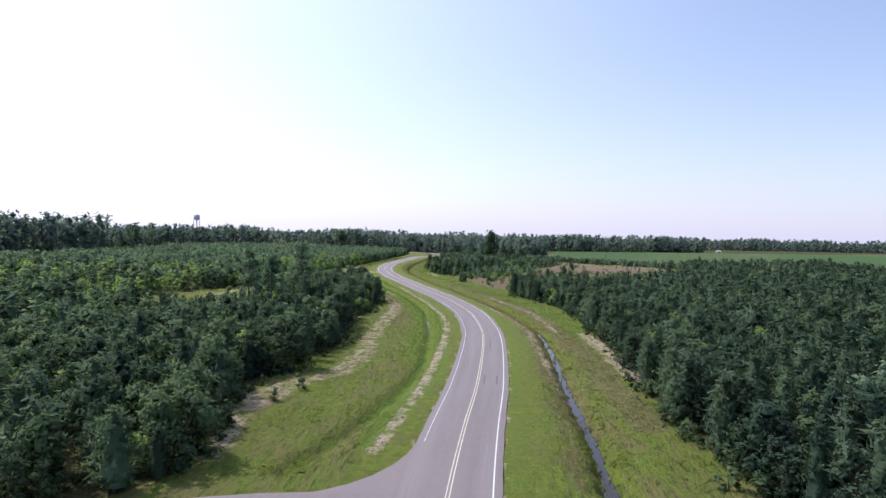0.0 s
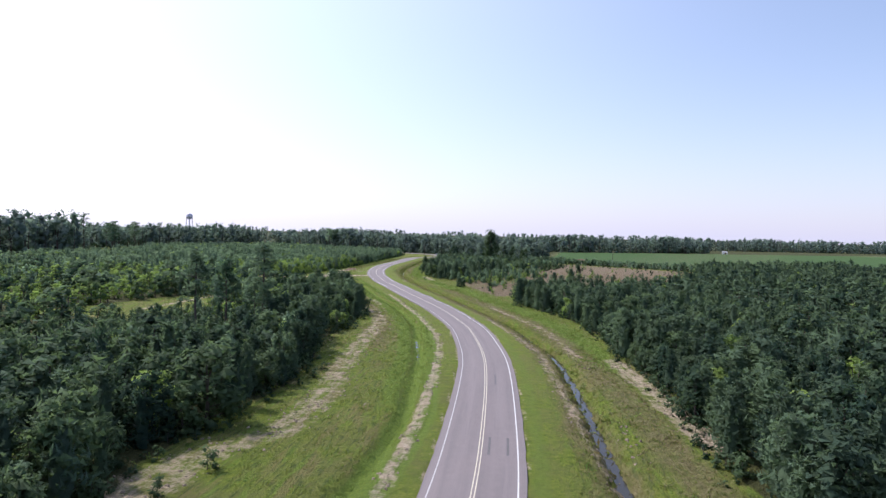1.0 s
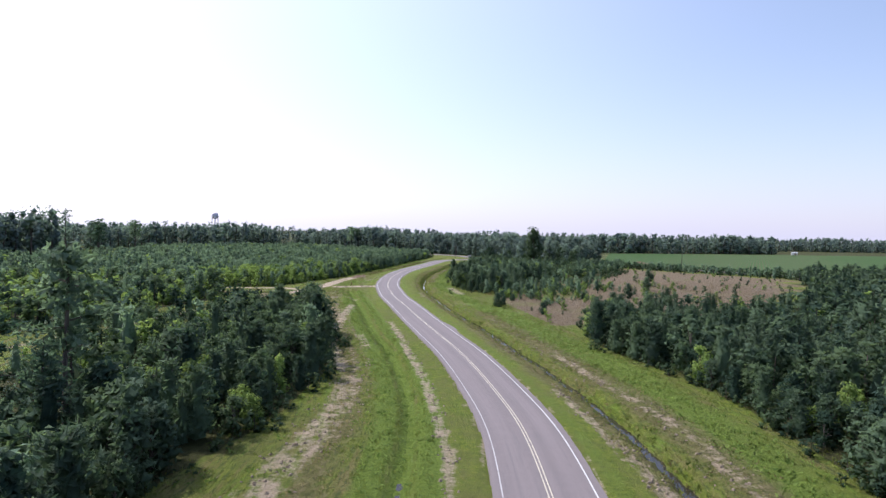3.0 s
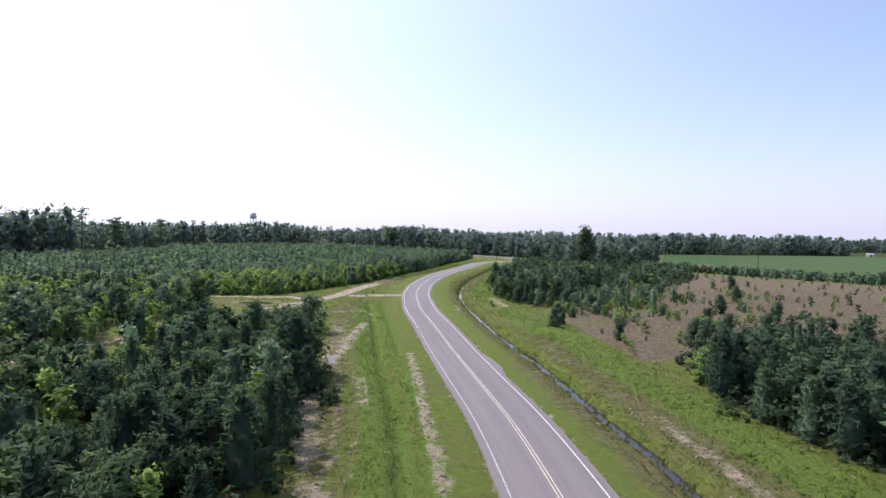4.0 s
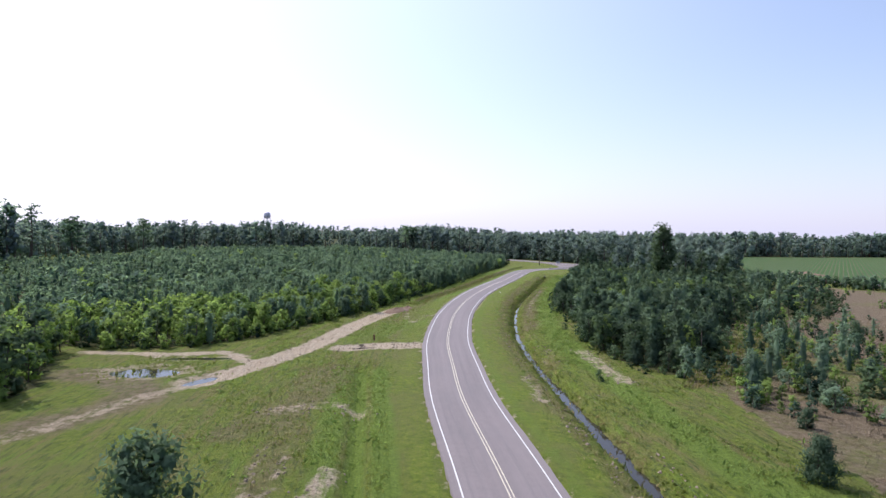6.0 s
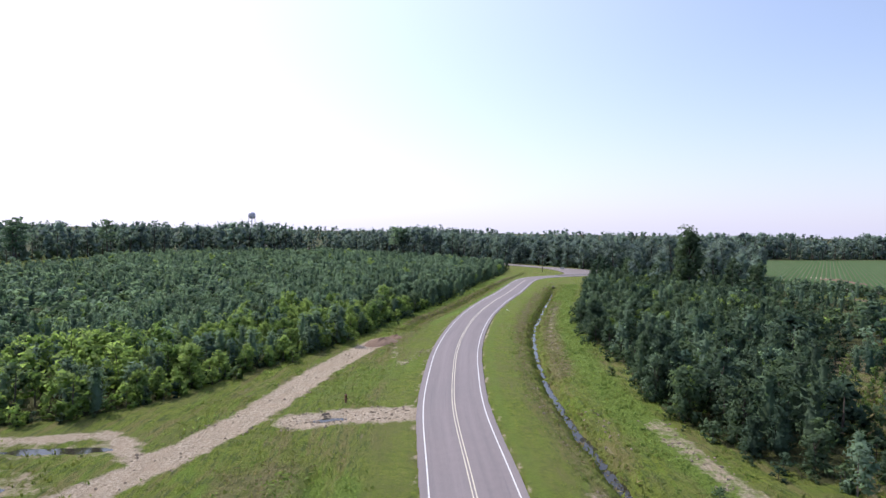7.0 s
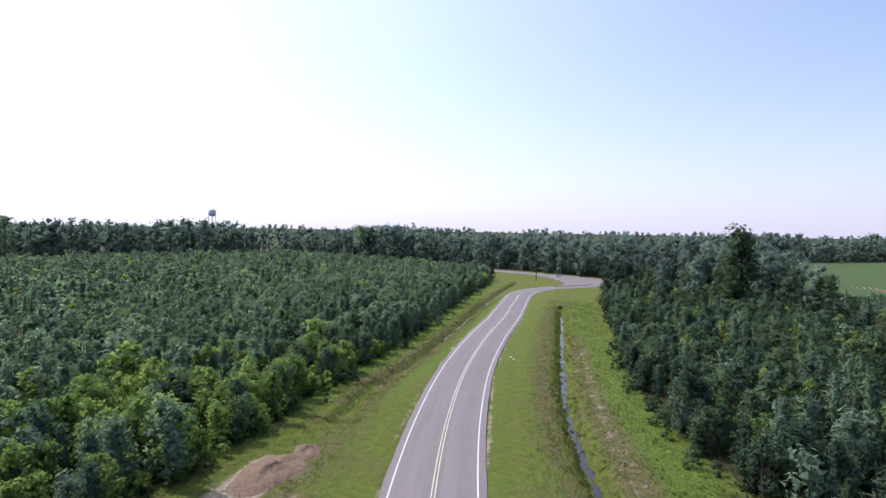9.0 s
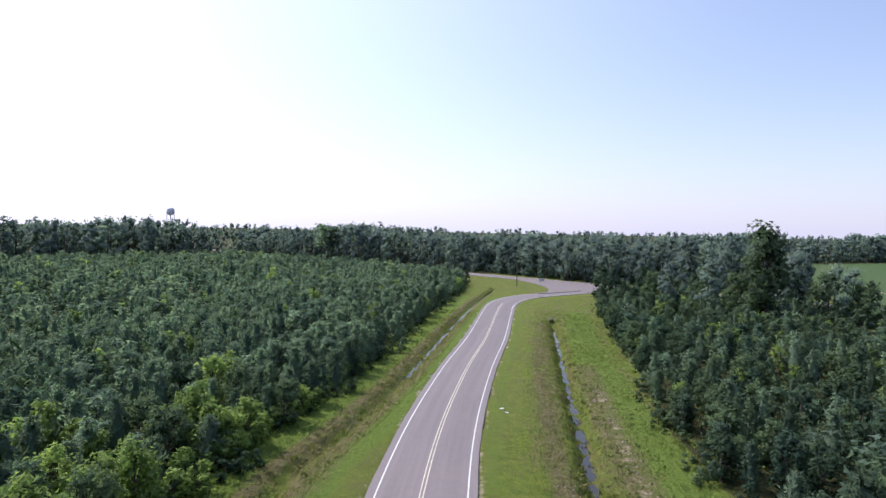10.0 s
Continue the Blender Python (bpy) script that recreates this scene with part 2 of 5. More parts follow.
# needle green lifted paler and bluer, with the plantation's haze in the colour
HAZED_PINE_LEAF = foliage("hazed_pine_needles", (0.058, 0.110, 0.084), (0.218, 0.315, 0.215), 0.48, 0.60, 15.0)
LIME_LEAF = foliage("young_broad_leaves", (0.115, 0.195, 0.060), (0.295, 0.410, 0.125), 0.50, 0.60, 13.0)
BROAD_LEAF = foliage("broad_leaves", (0.026, 0.056, 0.040), (0.116, 0.176, 0.088), 0.38, 0.60, 15.0)
# darker copy of the needles; the near woods' shaded sides are in its colour
SHADE_LEAF = foliage("shaded_pine_needles", (0.027, 0.058, 0.044), (0.122, 0.186, 0.110), 0.38, 0.60, 15.0)
# far trees: haze mixed into the leaf colour, paler and bluer than near leaves
HAZED_FOREST_LEAF = foliage("hazed_forest_leaves", (0.115, 0.168, 0.170), (0.235, 0.315, 0.280), 0.52, 0.62, 5.0)
GRASS_BLADE = leaf_material("grass_blades", (0.105, 0.155, 0.034), (0.21, 0.240, 0.070), 0.4, 1.0, 12)
DRY_BLADE = leaf_material("dry_grass_blades", (0.215, 0.168, 0.125), (0.340, 0.272, 0.210), 0.4, 1.0, 14)
STRAW_BLADE = leaf_material("straw_blades", (0.175, 0.155, 0.075), (0.300, 0.262, 0.140), 0.4, 1.0, 14)
WEED_LEAF = leaf_material("leafy_weeds", (0.092, 0.160, 0.040), (0.235, 0.330, 0.090), 0.38, 1.0, 13)
BARK = plain_material("grey_brown_bark", (0.042, 0.034, 0.028), (0.115, 0.094, 0.078), 8.0, 0.9, 0, 0.6)
CONCRETE = plain_material("weathered_concrete", (0.34, 0.33, 0.31), (0.52, 0.50, 0.47), 3.0, 0.85)
WOOD_POLE = plain_material("creosoted_wood", (0.05, 0.04, 0.032), (0.12, 0.095, 0.075), 6.0, 0.85)
STEEL = plain_material("galvanised_steel", (0.42, 0.43, 0.44), (0.58, 0.59, 0.60), 5.0, 0.4, 0.8, 0.1)
# white tower paint with the lilac of shade and haze mixed in
HAZED_TANK_PAINT = plain_material("hazed_tank_paint", (0.50, 0.48, 0.55), (0.62, 0.60, 0.66), 0.4, 0.5, 0, 0.1)
WHITE_WALL = plain_material("white_siding", (0.68, 0.68, 0.66), (0.80, 0.80, 0.78), 0.8, 0.7)
TIN_ROOF = plain_material("pale_metal_roof", (0.45, 0.45, 0.46), (0.62, 0.62, 0.62), 0.7, 0.45, 0.6, 0.1)
EARTH = plain_material("turned_red_earth", (0.10, 0.062, 0.042), (0.235, 0.16, 0.108), 3.2, 0.95, 0, 0.8)
RUST = plain_material("rusty_brown_paint", (0.12, 0.06, 0.035), (0.26, 0.14, 0.08), 9.0, 0.75)


# ---- plan ----
def spline(points, step=1.5):
    """A smooth line through points of the plan, in even steps."""
    p = np.array(points, float)
    p = np.vstack([2 * p[0] - p[1], p, 2 * p[-1] - p[-2]])
    out = []
    for a, b, c, d in zip(p, p[1:], p[2:], p[3:]):
        n = max(2, int(np.linalg.norm(c - b) / step))
        t = np.linspace(0, 1, n, endpoint=False)[:, None]
        out.append(0.5 * (2 * b + (c - a) * t + (2 * a - 5 * b + 4 * c - d) * t**2 + (3 * b - a - 3 * c + d) * t**3))
    return np.vstack([*out, p[-2:-1]])


def distance(x, y, line):
    """The distance of many places from a line of the plan."""
    best = np.full(x.shape, 1e9)
    for a, b in zip(line, line[1:]):
        d = b - a
        t = np.clip(((x - a[0]) * d[0] + (y - a[1]) * d[1]) / (d @ d), 0, 1)
        best = np.minimum(best, np.hypot(x - a[0] - t * d[0], y - a[1] - t * d[1]))
    return best


def lane_of(x, y, line):
    """Across (plus: to the right) and along a line of the plan."""
    best, across, along, run = np.full(x.shape, 1e9), np.zeros(x.shape), np.zeros(x.shape), 0.0
    for a, b in zip(line, line[1:]):
        d = b - a
        far = float(np.hypot(*d))
        t = np.clip(((x - a[0]) * d[0] + (y - a[1]) * d[1]) / (d @ d), 0, 1)
        gap = np.hypot(x - a[0] - t * d[0], y - a[1] - t * d[1])
        near = gap < best
        side = np.sign((x - a[0]) * d[1] - (y - a[1]) * d[0])
        best, across, along = np.where(near, gap, best), np.where(near, gap * side, across), np.where(near, run + t * far, along)
        run += far
    return across, along


def inside(x, y, polygon):
    hit = np.zeros(x.shape, bool)
    for (ax, ay), (bx, by) in zip(polygon, polygon[1:] + polygon[:1]):
        if ay == by:
            continue
        hit ^= ((ay > y) != (by > y)) & (x < (bx - ax) * (y - ay) / (by - ay) + ax)
    return hit


def wave(x, y, scale, seed=0.0):
    """Cheap smooth unevenness, about -1 to 1."""
    s = scale
    return (np.sin(x * s * 1.7 + seed) * np.cos(y * s * 1.3 - seed * 2) + np.sin((x + y) * s * 0.9 + seed * 3) * 0.7
            + np.cos((x - 1.6 * y) * s * 2.3 + seed) * 0.5) / 2.2


ROAD_POINTS = [(-7, -60), (-4.2, -20), (-1.5, 18), (0.7, 42), (2.5, 58), (4.7, 75), (6.8, 97), (7.8, 113), (7.7, 126), (6.8, 142),
               (4.4, 157), (0.6, 175), (-4.0, 192), (-8.8, 209.5), (-14.4, 231), (-19.6, 250), (-22.8, 265), (-25.9, 281),
               (-27.9, 297), (-29.3, 313), (-29.9, 333), (-29.4, 355), (-27.3, 380), (-24.3, 405), (-21.3, 438), (-19.7, 452),
               (-16.4, 464), (-10.5, 474), (-3.0, 481), (5.0, 488), (13.0, 494.5), (22.0, 501.5)]
ROAD = spline(ROAD_POINTS)
CROSS = spline([(-330, 850), (-190, 718), (-90, 623), (-28, 558), (-3, 534), (24, 510), (62, 475), (100, 440), (160, 385), (250, 300), (420, 140)], 3)
SIDE = spline([(1.0, 39.5), (-10, 38.9), (-16.5, 37.6), (-24, 34.4), (-40, 28), (-60, 20)])
DITCH_R = spline([(11.5, 20), (12.6, 35), (13.3, 45), (14.9, 58), (16.0, 73), (18.5, 100), (19.6, 120), (18.1, 135), (16.3, 151),
                  (11.7, 173), (8.6, 185), (4.6, 202), (1.3, 214), (-4.2, 235), (-8.6, 255), (-12.8, 276), (-15.7, 297), (-17.1, 322),
                  (-17.1, 343), (-16.0, 357), (-14.0, 382), (-11.6, 408), (-10.2, 427)])
DITCH_L = spline([(-12, 47), (-8.4, 57), (-5.0, 70), (-2.4, 86), (-2.2, 100), (-2.0, 115), (-2.8, 130), (-4.2, 149), (-9.3, 173),
                  (-16.5, 198), (-25, 230), (-34, 262)])
DITCH_L2 = spline([(-41, 330), (-40.2, 345), (-37.8, 357), (-35.2, 376), (-31.2, 415), (-26, 460), (-20, 500)])
TRACK = spline([(-66, 160), (-60, 195), (-57, 218), (-53, 240), (-49.5, 252), (-48.3, 257), (-46.3, 266.5), (-45.2, 278), (-45, 296), (-42.9, 318)])

CLEARING = [(-84, 150), (-61, 144), (-53, 160), (-48, 180), (-44, 194), (-50, 204), (-58, 200), (-72, 182)]
DRY_FIELD = [(7, 265), (9.5, 243), (18, 206), (29, 214), (65, 226), (110, 300), (140, 362), (78, 420), (52, 345), (24, 322), (14, 290)]
CROP_FIELD = [(78, 474), (112, 444), (168, 408), (330, 440), (700, 548), (700, 900), (372, 790), (340, 790), (132, 690), (96, 540)]
WOOD_A = [(-20, 46), (-21, 60), (-22, 72), (-20.5, 84), (-17, 97), (-17.6, 115), (-19.5, 128), (-17, 139), (-16.2, 150), (-16, 162),
          (-17.5, 170), (-20, 183), (-27.0, 195), (-33.5, 204), (-46, 209), (-60, 206), (-66, 214), (-62, 231), (-65, 246), (-77, 263),
          (-205, 262), (-205, -30), (-60, -30), (-60, 26), (-40, 34), (-30, 37.5), (-23, 41)]
WOOD_C = [(-73, 266), (-65, 268), (-60.5, 272), (-57, 279), (-54, 292), (-51, 303), (-47.5, 323), (-45, 350), (-43, 361), (-41, 380),
          (-38.5, 405), (-35.5, 445), (-31, 480), (-29.5, 522), (-60, 570), (-100, 605), (-170, 650), (-240, 530), (-212, 430), (-225, 264)]
WOOD_D = [(24, -30), (24, 60), (25, 74), (28, 95), (29.5, 116), (31, 135), (31, 153), (28, 168), (23, 182), (22.5, 194), (23.5, 207),
          (38, 214), (66, 222), (112, 292), (142, 360), (160, 396), (262, 424), (262, -30)]
WOOD_E = [(-6, 374), (-7.5, 360), (-8.4, 336), (-5.2, 309), (-4.6, 288), (-0.5, 274), (4, 267), (10, 273), (15, 290), (24, 316), (52, 336),
          (74, 388), (70, 440), (50, 462), (30, 478), (16, 480), (6, 460), (3.5, 445), (-2.0, 401), (-3.5, 381)]

OPENING = [(4, 260), (12, 264), (24, 278), (32, 304), (21, 298), (13, 284), (8, 273)]  # rough grass before the young wood

# bare strips: line, half width, strength
BARE = [(TRACK[TRACK[:, 1] > 250], 1.85, 1.1),
        (TRACK[TRACK[:, 1] < 251], 1.5, 0.5),
        (spline([(-40, 274), (-36, 276.5), (-30.5, 278.2)]), 2.4, 1.0),
        (spline([(-73, 263), (-62, 264), (-55, 267), (-49, 262)]), 1.2, 0.8),
        (spline([(-22, 64), (-19, 74), (-14.2, 79), (-12, 90), (-12.2, 110), (-11.8, 132), (-11, 147), (-12.5, 160)]), 2.1, 0.47),
        (spline([(-19, 50), (-20, 62), (-17, 74)]), 2.0, 0.48),
        (spline([(-5.5, 51), (-2.5, 71), (-0.7, 87), (0.6, 105), (1.1, 120), (0.5, 134), (-2.9, 156), (-8, 179), (-14, 205)]), 0.8, 0.55),
        (spline([(26, 78), (27, 98), (27.4, 115)]), 1.8, 0.55),
        (spline([(17.0, 70), (18.4, 110), (18.6, 122), (16.6, 138), (13.6, 157)]) - np.array([1.9, 0]), 0.9, 0.5),
        (spline([(22.4, 118), (22.2, 130), (21.2, 146), (14, 180)]), 1.0, 0.45),
        (spline([(-41, 320), (-36, 300), (-34.5, 310)]), 0.8, 0.4),
        (spline([(-14.1, 317), (-13.9, 342), (-11.5, 372)]), 0.8, 0.36),
        (spline([(-24, 190), (-25, 205), (-30, 225)]), 1.0, 0.45),
        (spline([(-2, 262), (-6, 280)]), 1.6, 0.5),
        (spline([(-37, 243), (-33, 246), (-29, 245)]), 1.8, 0.42),
        (spline([(-13.5, 178), (-17, 190)]), 0.7, 0.45),
        (spline([(-8.6, 252), (-10.2, 262)]) - np.array([3.0, 0]), 1.1, 0.45),
        (spline([(-27, 230), (-23.5, 200), (-21.5, 185), (-15, 165)]), 1.3, 0.55),
        (spline([(104, 474), (106, 495), (113, 525)]), 1.0, 0.85)]
DRY = [(spline([(14.5, 60), (17, 95), (17.6, 122), (14.5, 150), (8, 178), (2, 202)]), 2.2, 0.6),
       (spline([(21, 60), (23, 100), (22.5, 130), (20, 155), (13, 185), (4, 222)]), 2.5, 0.6),
       (spline([(-20, 324), (-19.7, 345), (-18, 375), (-15.5, 405)]), 1.2, 0.6),
       (spline([(-13.8, 300), (-13.9, 345), (-11, 385)]), 1.8, 0.6),
       (spline([(-66, 252), (-58, 250), (-52, 244), (-55, 234)]), 3.6, 0.6),
       (spline([(-38, 236), (-35, 250), (-37, 262)]), 2.4, 0.55),
       (spline([(-40, 310), (-38, 345), (-35, 375)]), 1.6, 0.45)]
LUSH = [(spline([(25, 110), (26, 140), (22, 170), (12, 210), (6, 235)]), 3.0, 0.65),
        (spline([(-6, 52), (-3.6, 75), (-1.8, 100), (-0.6, 125), (-2.5, 150)]), 1.2, 0.75),
        (spline([(-10, 320), (-11, 355), (-8, 400), (-3, 440)]), 3.2, 0.75),
        (spline([(-46, 330), (-42, 365), (-39, 400)]), 1.6, 0.8),
        (spline([(-3, 262), (-8.5, 285), (-11, 322)]), 2.2, 0.75),
        (spline([(-40, 285), (-35, 300)]), 4.0, 0.5)]


def beside(line, off):
    """A line of the plan moved sideways (plus: to the right)."""
    t = np.gradient(line, axis=0)
    t /= np.linalg.norm(t, axis=1)[:, None]
    return line + off * np.c_[t[:, 1], -t[:, 0]]


def stretch(line, y0, y1):
    return line[(line[:, 1] >= y0) & (line[:, 1] <= y1)]


LUSH += [(stretch(DITCH_L, 60, 262), 0.9, 0.8), (stretch(beside(DITCH_L, 2.3), 60, 262), 1.1, 0.85), (stretch(beside(DITCH_L, -2.2), 90, 262), 1.3, 0.8), (stretch(beside(DITCH_R, 7.0), 120, 300), 2.0, 0.8),
         (stretch(beside(DITCH_L2, -4.2), 335, 470), 2.2, 0.85), (stretch(beside(DITCH_L2, 3.4), 335, 470), 1.4, 0.7), (stretch(beside(ROAD, 5.0), 45, 470), 1.0, 0.5)]
DRY += [(stretch(beside(DITCH_L, -6.2), 120, 262), 1.7, 0.56), (stretch(beside(DITCH_L2, -1.6), 335, 470), 0.9, 0.66), (stretch(beside(DITCH_L2, 1.5), 335, 470), 0.8, 0.6),
        (stretch(beside(DITCH_R, -2.6), 45, 425), 1.0, 0.5)]
BARE += [(stretch(beside(DITCH_L, -5.4), 150, 235), 0.45, 0.46), (stretch(beside(DITCH_L, -7.2), 150, 235), 0.45, 0.46), (stretch(beside(DITCH_L, -3.6), 160, 225), 0.5, 0.36)]


# puddles: place, half length, half width, turn
PUDDLES = [(-23.6, 199.5, 5.0, 0.5, 107), (-58.5, 254.5, 4.2, 2.4, 10), (-50.0, 252.3, 2.6, 1.0, 70), (-57.0, 263.2, 5.2, 0.9, 14), (-37.5, 275.6, 2.2, 0.7, 25)]


def ground_height(x, y):
    d = distance(x, y, ROAD)
    z = -0.06 + 0.07 * wave(x, y, 0.22) * np.clip((d - 5) / 6, 0, 1) + 0.035 * wave(x, y, 1.3, 2.0) * np.clip((d - 4) / 4, 0, 1)
    z -= np.clip((d - 5) / 8, 0, 1) * 0.12
    z -= 1.35 * np.exp(-(distance(x, y, DITCH_R) / (1.05 + 0.34 * wave(x, y, 0.55, 1))) ** 2)
    z -= 0.25 * np.clip(1.3 - distance(x, y, DITCH_R) / 3.2, 0, 1)
    z += np.where(y > 285, 0.26, 0.22) * wave(x, y, 1.5, 6) * np.exp(-(distance(x, y, DITCH_R) / 2.5) ** 2)
    z -= 0.75 * np.exp(-(distance(x, y, DITCH_L) / 0.95) ** 2)
    z -= 0.85 * np.exp(-(distance(x, y, DITCH_L2) / (0.95 + 0.22 * wave(x, y, 0.9, 3))) ** 2)
    z -= 0.10 * np.clip(1.2 - distance(x, y, TRACK) / 2.2, 0, 1)
    for px, py, a, b, turn in PUDDLES:
        c, s = math.cos(radians(turn)), math.sin(radians(turn))
        u, v = ((x - px) * c + (y - py) * s) / a, ((y - py) * c - (x - px) * s) / b
        z = np.minimum(z, -0.50 + 0.14 * np.minimum(np.hypot(u, v), 3) ** 2 + 0.05 * wave(x, y, 2.0, a))
    paved = np.minimum(np.minimum(d, distance(x, y, SIDE)), distance(x, y, CROSS) - 1.2)
    return np.where(paved < 3.6, -0.35, np.where(paved < 4.2, np.minimum(z, -0.05), z))


def strips(x, y, rows):
    best = np.zeros(x.shape)
    for line, half, strength in rows:
        best = np.maximum(best, strength * np.clip(1.5 - distance(x, y, line) / half, 0, 1))
    return best


def numpy_mesh(name, verts, quads, materials, slots=None, tone=None, smooth=False, puff=None):
    me = bpy.data.meshes.new(name)
    verts, quads = np.asarray(verts, np.float32), np.asarray(quads, np.int32)
    k = quads.shape[1]
    me.vertices.add(len(verts))
    me.vertices.foreach_set("co", verts.ravel())
    me.loops.add(quads.size)
    me.loops.foreach_set("vertex_index", quads.ravel())
    me.polygons.add(len(quads))
    me.polygons.foreach_set("loop_start", np.arange(0, quads.size, k, dtype=np.int32))
    me.polygons.foreach_set("loop_total", np.full(len(quads), k, np.int32))
    for mat in materials:
        me.materials.append(mat)
    if slots is not None:
        me.polygons.foreach_set("material_index", np.asarray(slots, np.int32))
    me.polygons.foreach_set("use_smooth", np.full(len(quads), smooth))
    me.update(calc_edges=True)
    if tone is not None:
        me.attributes.new("tone", "FLOAT", "POINT").data.foreach_set("value", np.asarray(tone, np.float32))
    if puff is not None:
        me.attributes.new("puff", "FLOAT_VECTOR", "POINT").data.foreach_set("vector", np.asarray(puff, np.float32).ravel())
    return me


def grown(start, end, first, factor):
    """Places from start to end in steps that grow."""
    out, step = [start], first
    sign = 1 if end > start else -1
    while (end - out[-1]) * sign > 0:
        out.append(out[-1] + sign * step)
        step *= factor
    return out[1:]


def frame_of(line):
    tangent = np.gradient(line, axis=0)
    tangent /= np.linalg.norm(tangent, axis=1)[:, None]
    return np.c_[tangent[:, 1], -tangent[:, 0]]


def ground_mesh(name, x, y, z, quads):
    """A sheet of ground with what grows on it: bare, dry, lush; woodland floor, crop; place beside the road."""
    zone, more, lane = np.zeros((len(x), 4)), np.zeros((len(x), 4)), np.c_[x, y, np.zeros(len(x))]
    near = (x > -110) & (x < 160) & (y > 0) & (y < 620)
    xn, yn = x[near], y[near]
    lane[near, 0], lane[near, 1] = lane_of(xn, yn, ROAD)
    grit = 0.5 * np.clip(1.2 - np.abs(np.abs(lane[near, 0]) - 4.05) / 0.4, 0, 1)
    zone[near, 0], zone[near, 1], zone[near, 2] = np.maximum(strips(xn, yn, BARE), grit), strips(xn, yn, DRY), strips(xn, yn, LUSH)
    for px, py, a, b, turn in PUDDLES:
        c, s = math.cos(radians(turn)), math.sin(radians(turn))
        r = np.hypot(((x - px) * c + (y - py) * s) / (a + 0.6), ((y - py) * c - (x - px) * s) / (b + 0.8))
        zone[:, 0] = np.maximum(zone[:, 0], (0.5 if b > 0.9 else 0.36) * np.clip(2.0 - r, 0, 1))
    dry = inside(x, y, DRY_FIELD)
    zone[dry, 1] = np.maximum(zone[dry, 1], 0.84 + 0.34 * wave(x[dry], y[dry], 0.12, 5))
    zone[dry & (x < 34) & (y > 258), 1] *= 0.6
    for wood in (WOOD_A, WOOD_C, WOOD_D, WOOD_E):
        more[inside(x, y, wood), 0] = 0.9
    more[inside(x, y, CLEARING) | inside(x, y, OPENING), 0] = 0
    zone[inside(x, y, OPENING), 1] = 0.55
    far = (y > 560) | (np.abs(x) > 330)
    more[far, 0] = 0.9
    field = inside(x, y, CROP_FIELD)
    more[field, 0], more[field, 1] = 0, 1
    me = numpy_mesh(name, np.c_[x, y, z], quads, [GROUND], smooth=True)
    for key, data in (("zone", zone), ("zone_more", more)):
        data[:, 3] = 1
        me.attributes.new(key, "FLOAT_COLOR", "POINT").data.foreach_set("color", data.astype(np.float32).ravel())
    me.attributes.new("lane", "FLOAT_VECTOR", "POINT").data.foreach_set("vector", lane.astype(np.float32).ravel())
    return me


def grid_quads(n, m):
    idx = (np.arange(m - 1)[:, None] * n + np.arange(n - 1)[None]).ravel()
    return np.c_[idx, idx + 1, idx + n + 1, idx + n]


BANKS = [DITCH_R[2:], DITCH_L2, DITCH_L]
BANK_HALF = 2.6


def build_ground():
    xs = np.array(grown(-66, -5200, 1.2, 1.13)[::-1] + list(np.arange(-66, 36, 0.76)) + grown(36, 5200, 1.2, 1.13))
    ys = np.array(grown(24, -900, 2.0, 1.3)[::-1] + list(np.arange(24, 430, 1.15)) + list(np.arange(430, 590, 1.8)) + grown(590, 6000, 3, 1.12))
    X, Y = np.meshgrid(xs, ys)
    x, y = X.ravel(), Y.ravel()
    z = np.full(x.shape, -0.18)
    near = (x > -110) & (x < 160) & (y > 0) & (y < 620)
    z[near] = ground_height(x[near], y[near])
    # room for the finer banks of the ditches
    for line in BANKS:
        gap = distance(x[near], y[near], line[4:-4])
        z[near] = np.where(gap < BANK_HALF - 0.9, z[near] - 0.5, np.where(gap < BANK_HALF + 0.9, z[near] - 0.03, z[near]))
    tagged(new("ground", ground_mesh("ground", x, y, z, grid_quads(len(xs), len(ys)))), "mown grass verges with bare sandy soil and woodland floor", "ground", kind="structure")
    for k, line in enumerate(BANKS):
        steps = np.hypot(*np.diff(line, axis=0).T)
        run = np.r_[0, np.cumsum(steps)]
        at = np.arange(0, run[-1], 0.42)
        fine = np.c_[np.interp(at, run, line[:, 0]), np.interp(at, run, line[:, 1])]
        across = np.linspace(-BANK_HALF, BANK_HALF, 27)
        p = fine[:, None] + frame_of(fine)[:, None] * across[None, :, None]
        x, y = p[..., 0].ravel(), p[..., 1].ravel()
        inner = np.clip((BANK_HALF - np.abs(np.tile(across, len(fine)))) / 0.9, 0, 1)
        lumps = 0.13 * wave(x, y, 2.9, 1.0 + k) + 0.09 * wave(x, y, 5.3, 4.0 + k) + 0.10 * np.clip(wave(x, y, 0.8, 7.0), 0, 1)
        z = ground_height(x, y) + lumps * inner * (1.0 if k == 0 else 0.7) + 0.02 * inner
        tagged(new("ditch_bank", ground_mesh("ditch_bank", x, y, z, grid_quads(27, len(fine)))), "rough grassy bank of the roadside ditch", "ditch", kind="structure")


build_ground()


def ribbon(line, profile):
    """A strip along a line with a cross section of (sideways, up); sideways may vary along the line."""
    side = frame_of(line)
    rows = [np.c_[line + side * np.broadcast_to(np.asarray(s, float), (len(line),))[:, None], np.broadcast_to(np.asarray(u, float), (len(line),))] for s, u in profile]
    n, k = len(line), len(profile)
    verts = np.stack(rows, 1).reshape(-1, 3)
    i = (np.arange(n - 1)[:, None] * k + np.arange(k - 1)[None]).ravel()
    return verts, np.c_[i, i + 1, i + k + 1, i + k]


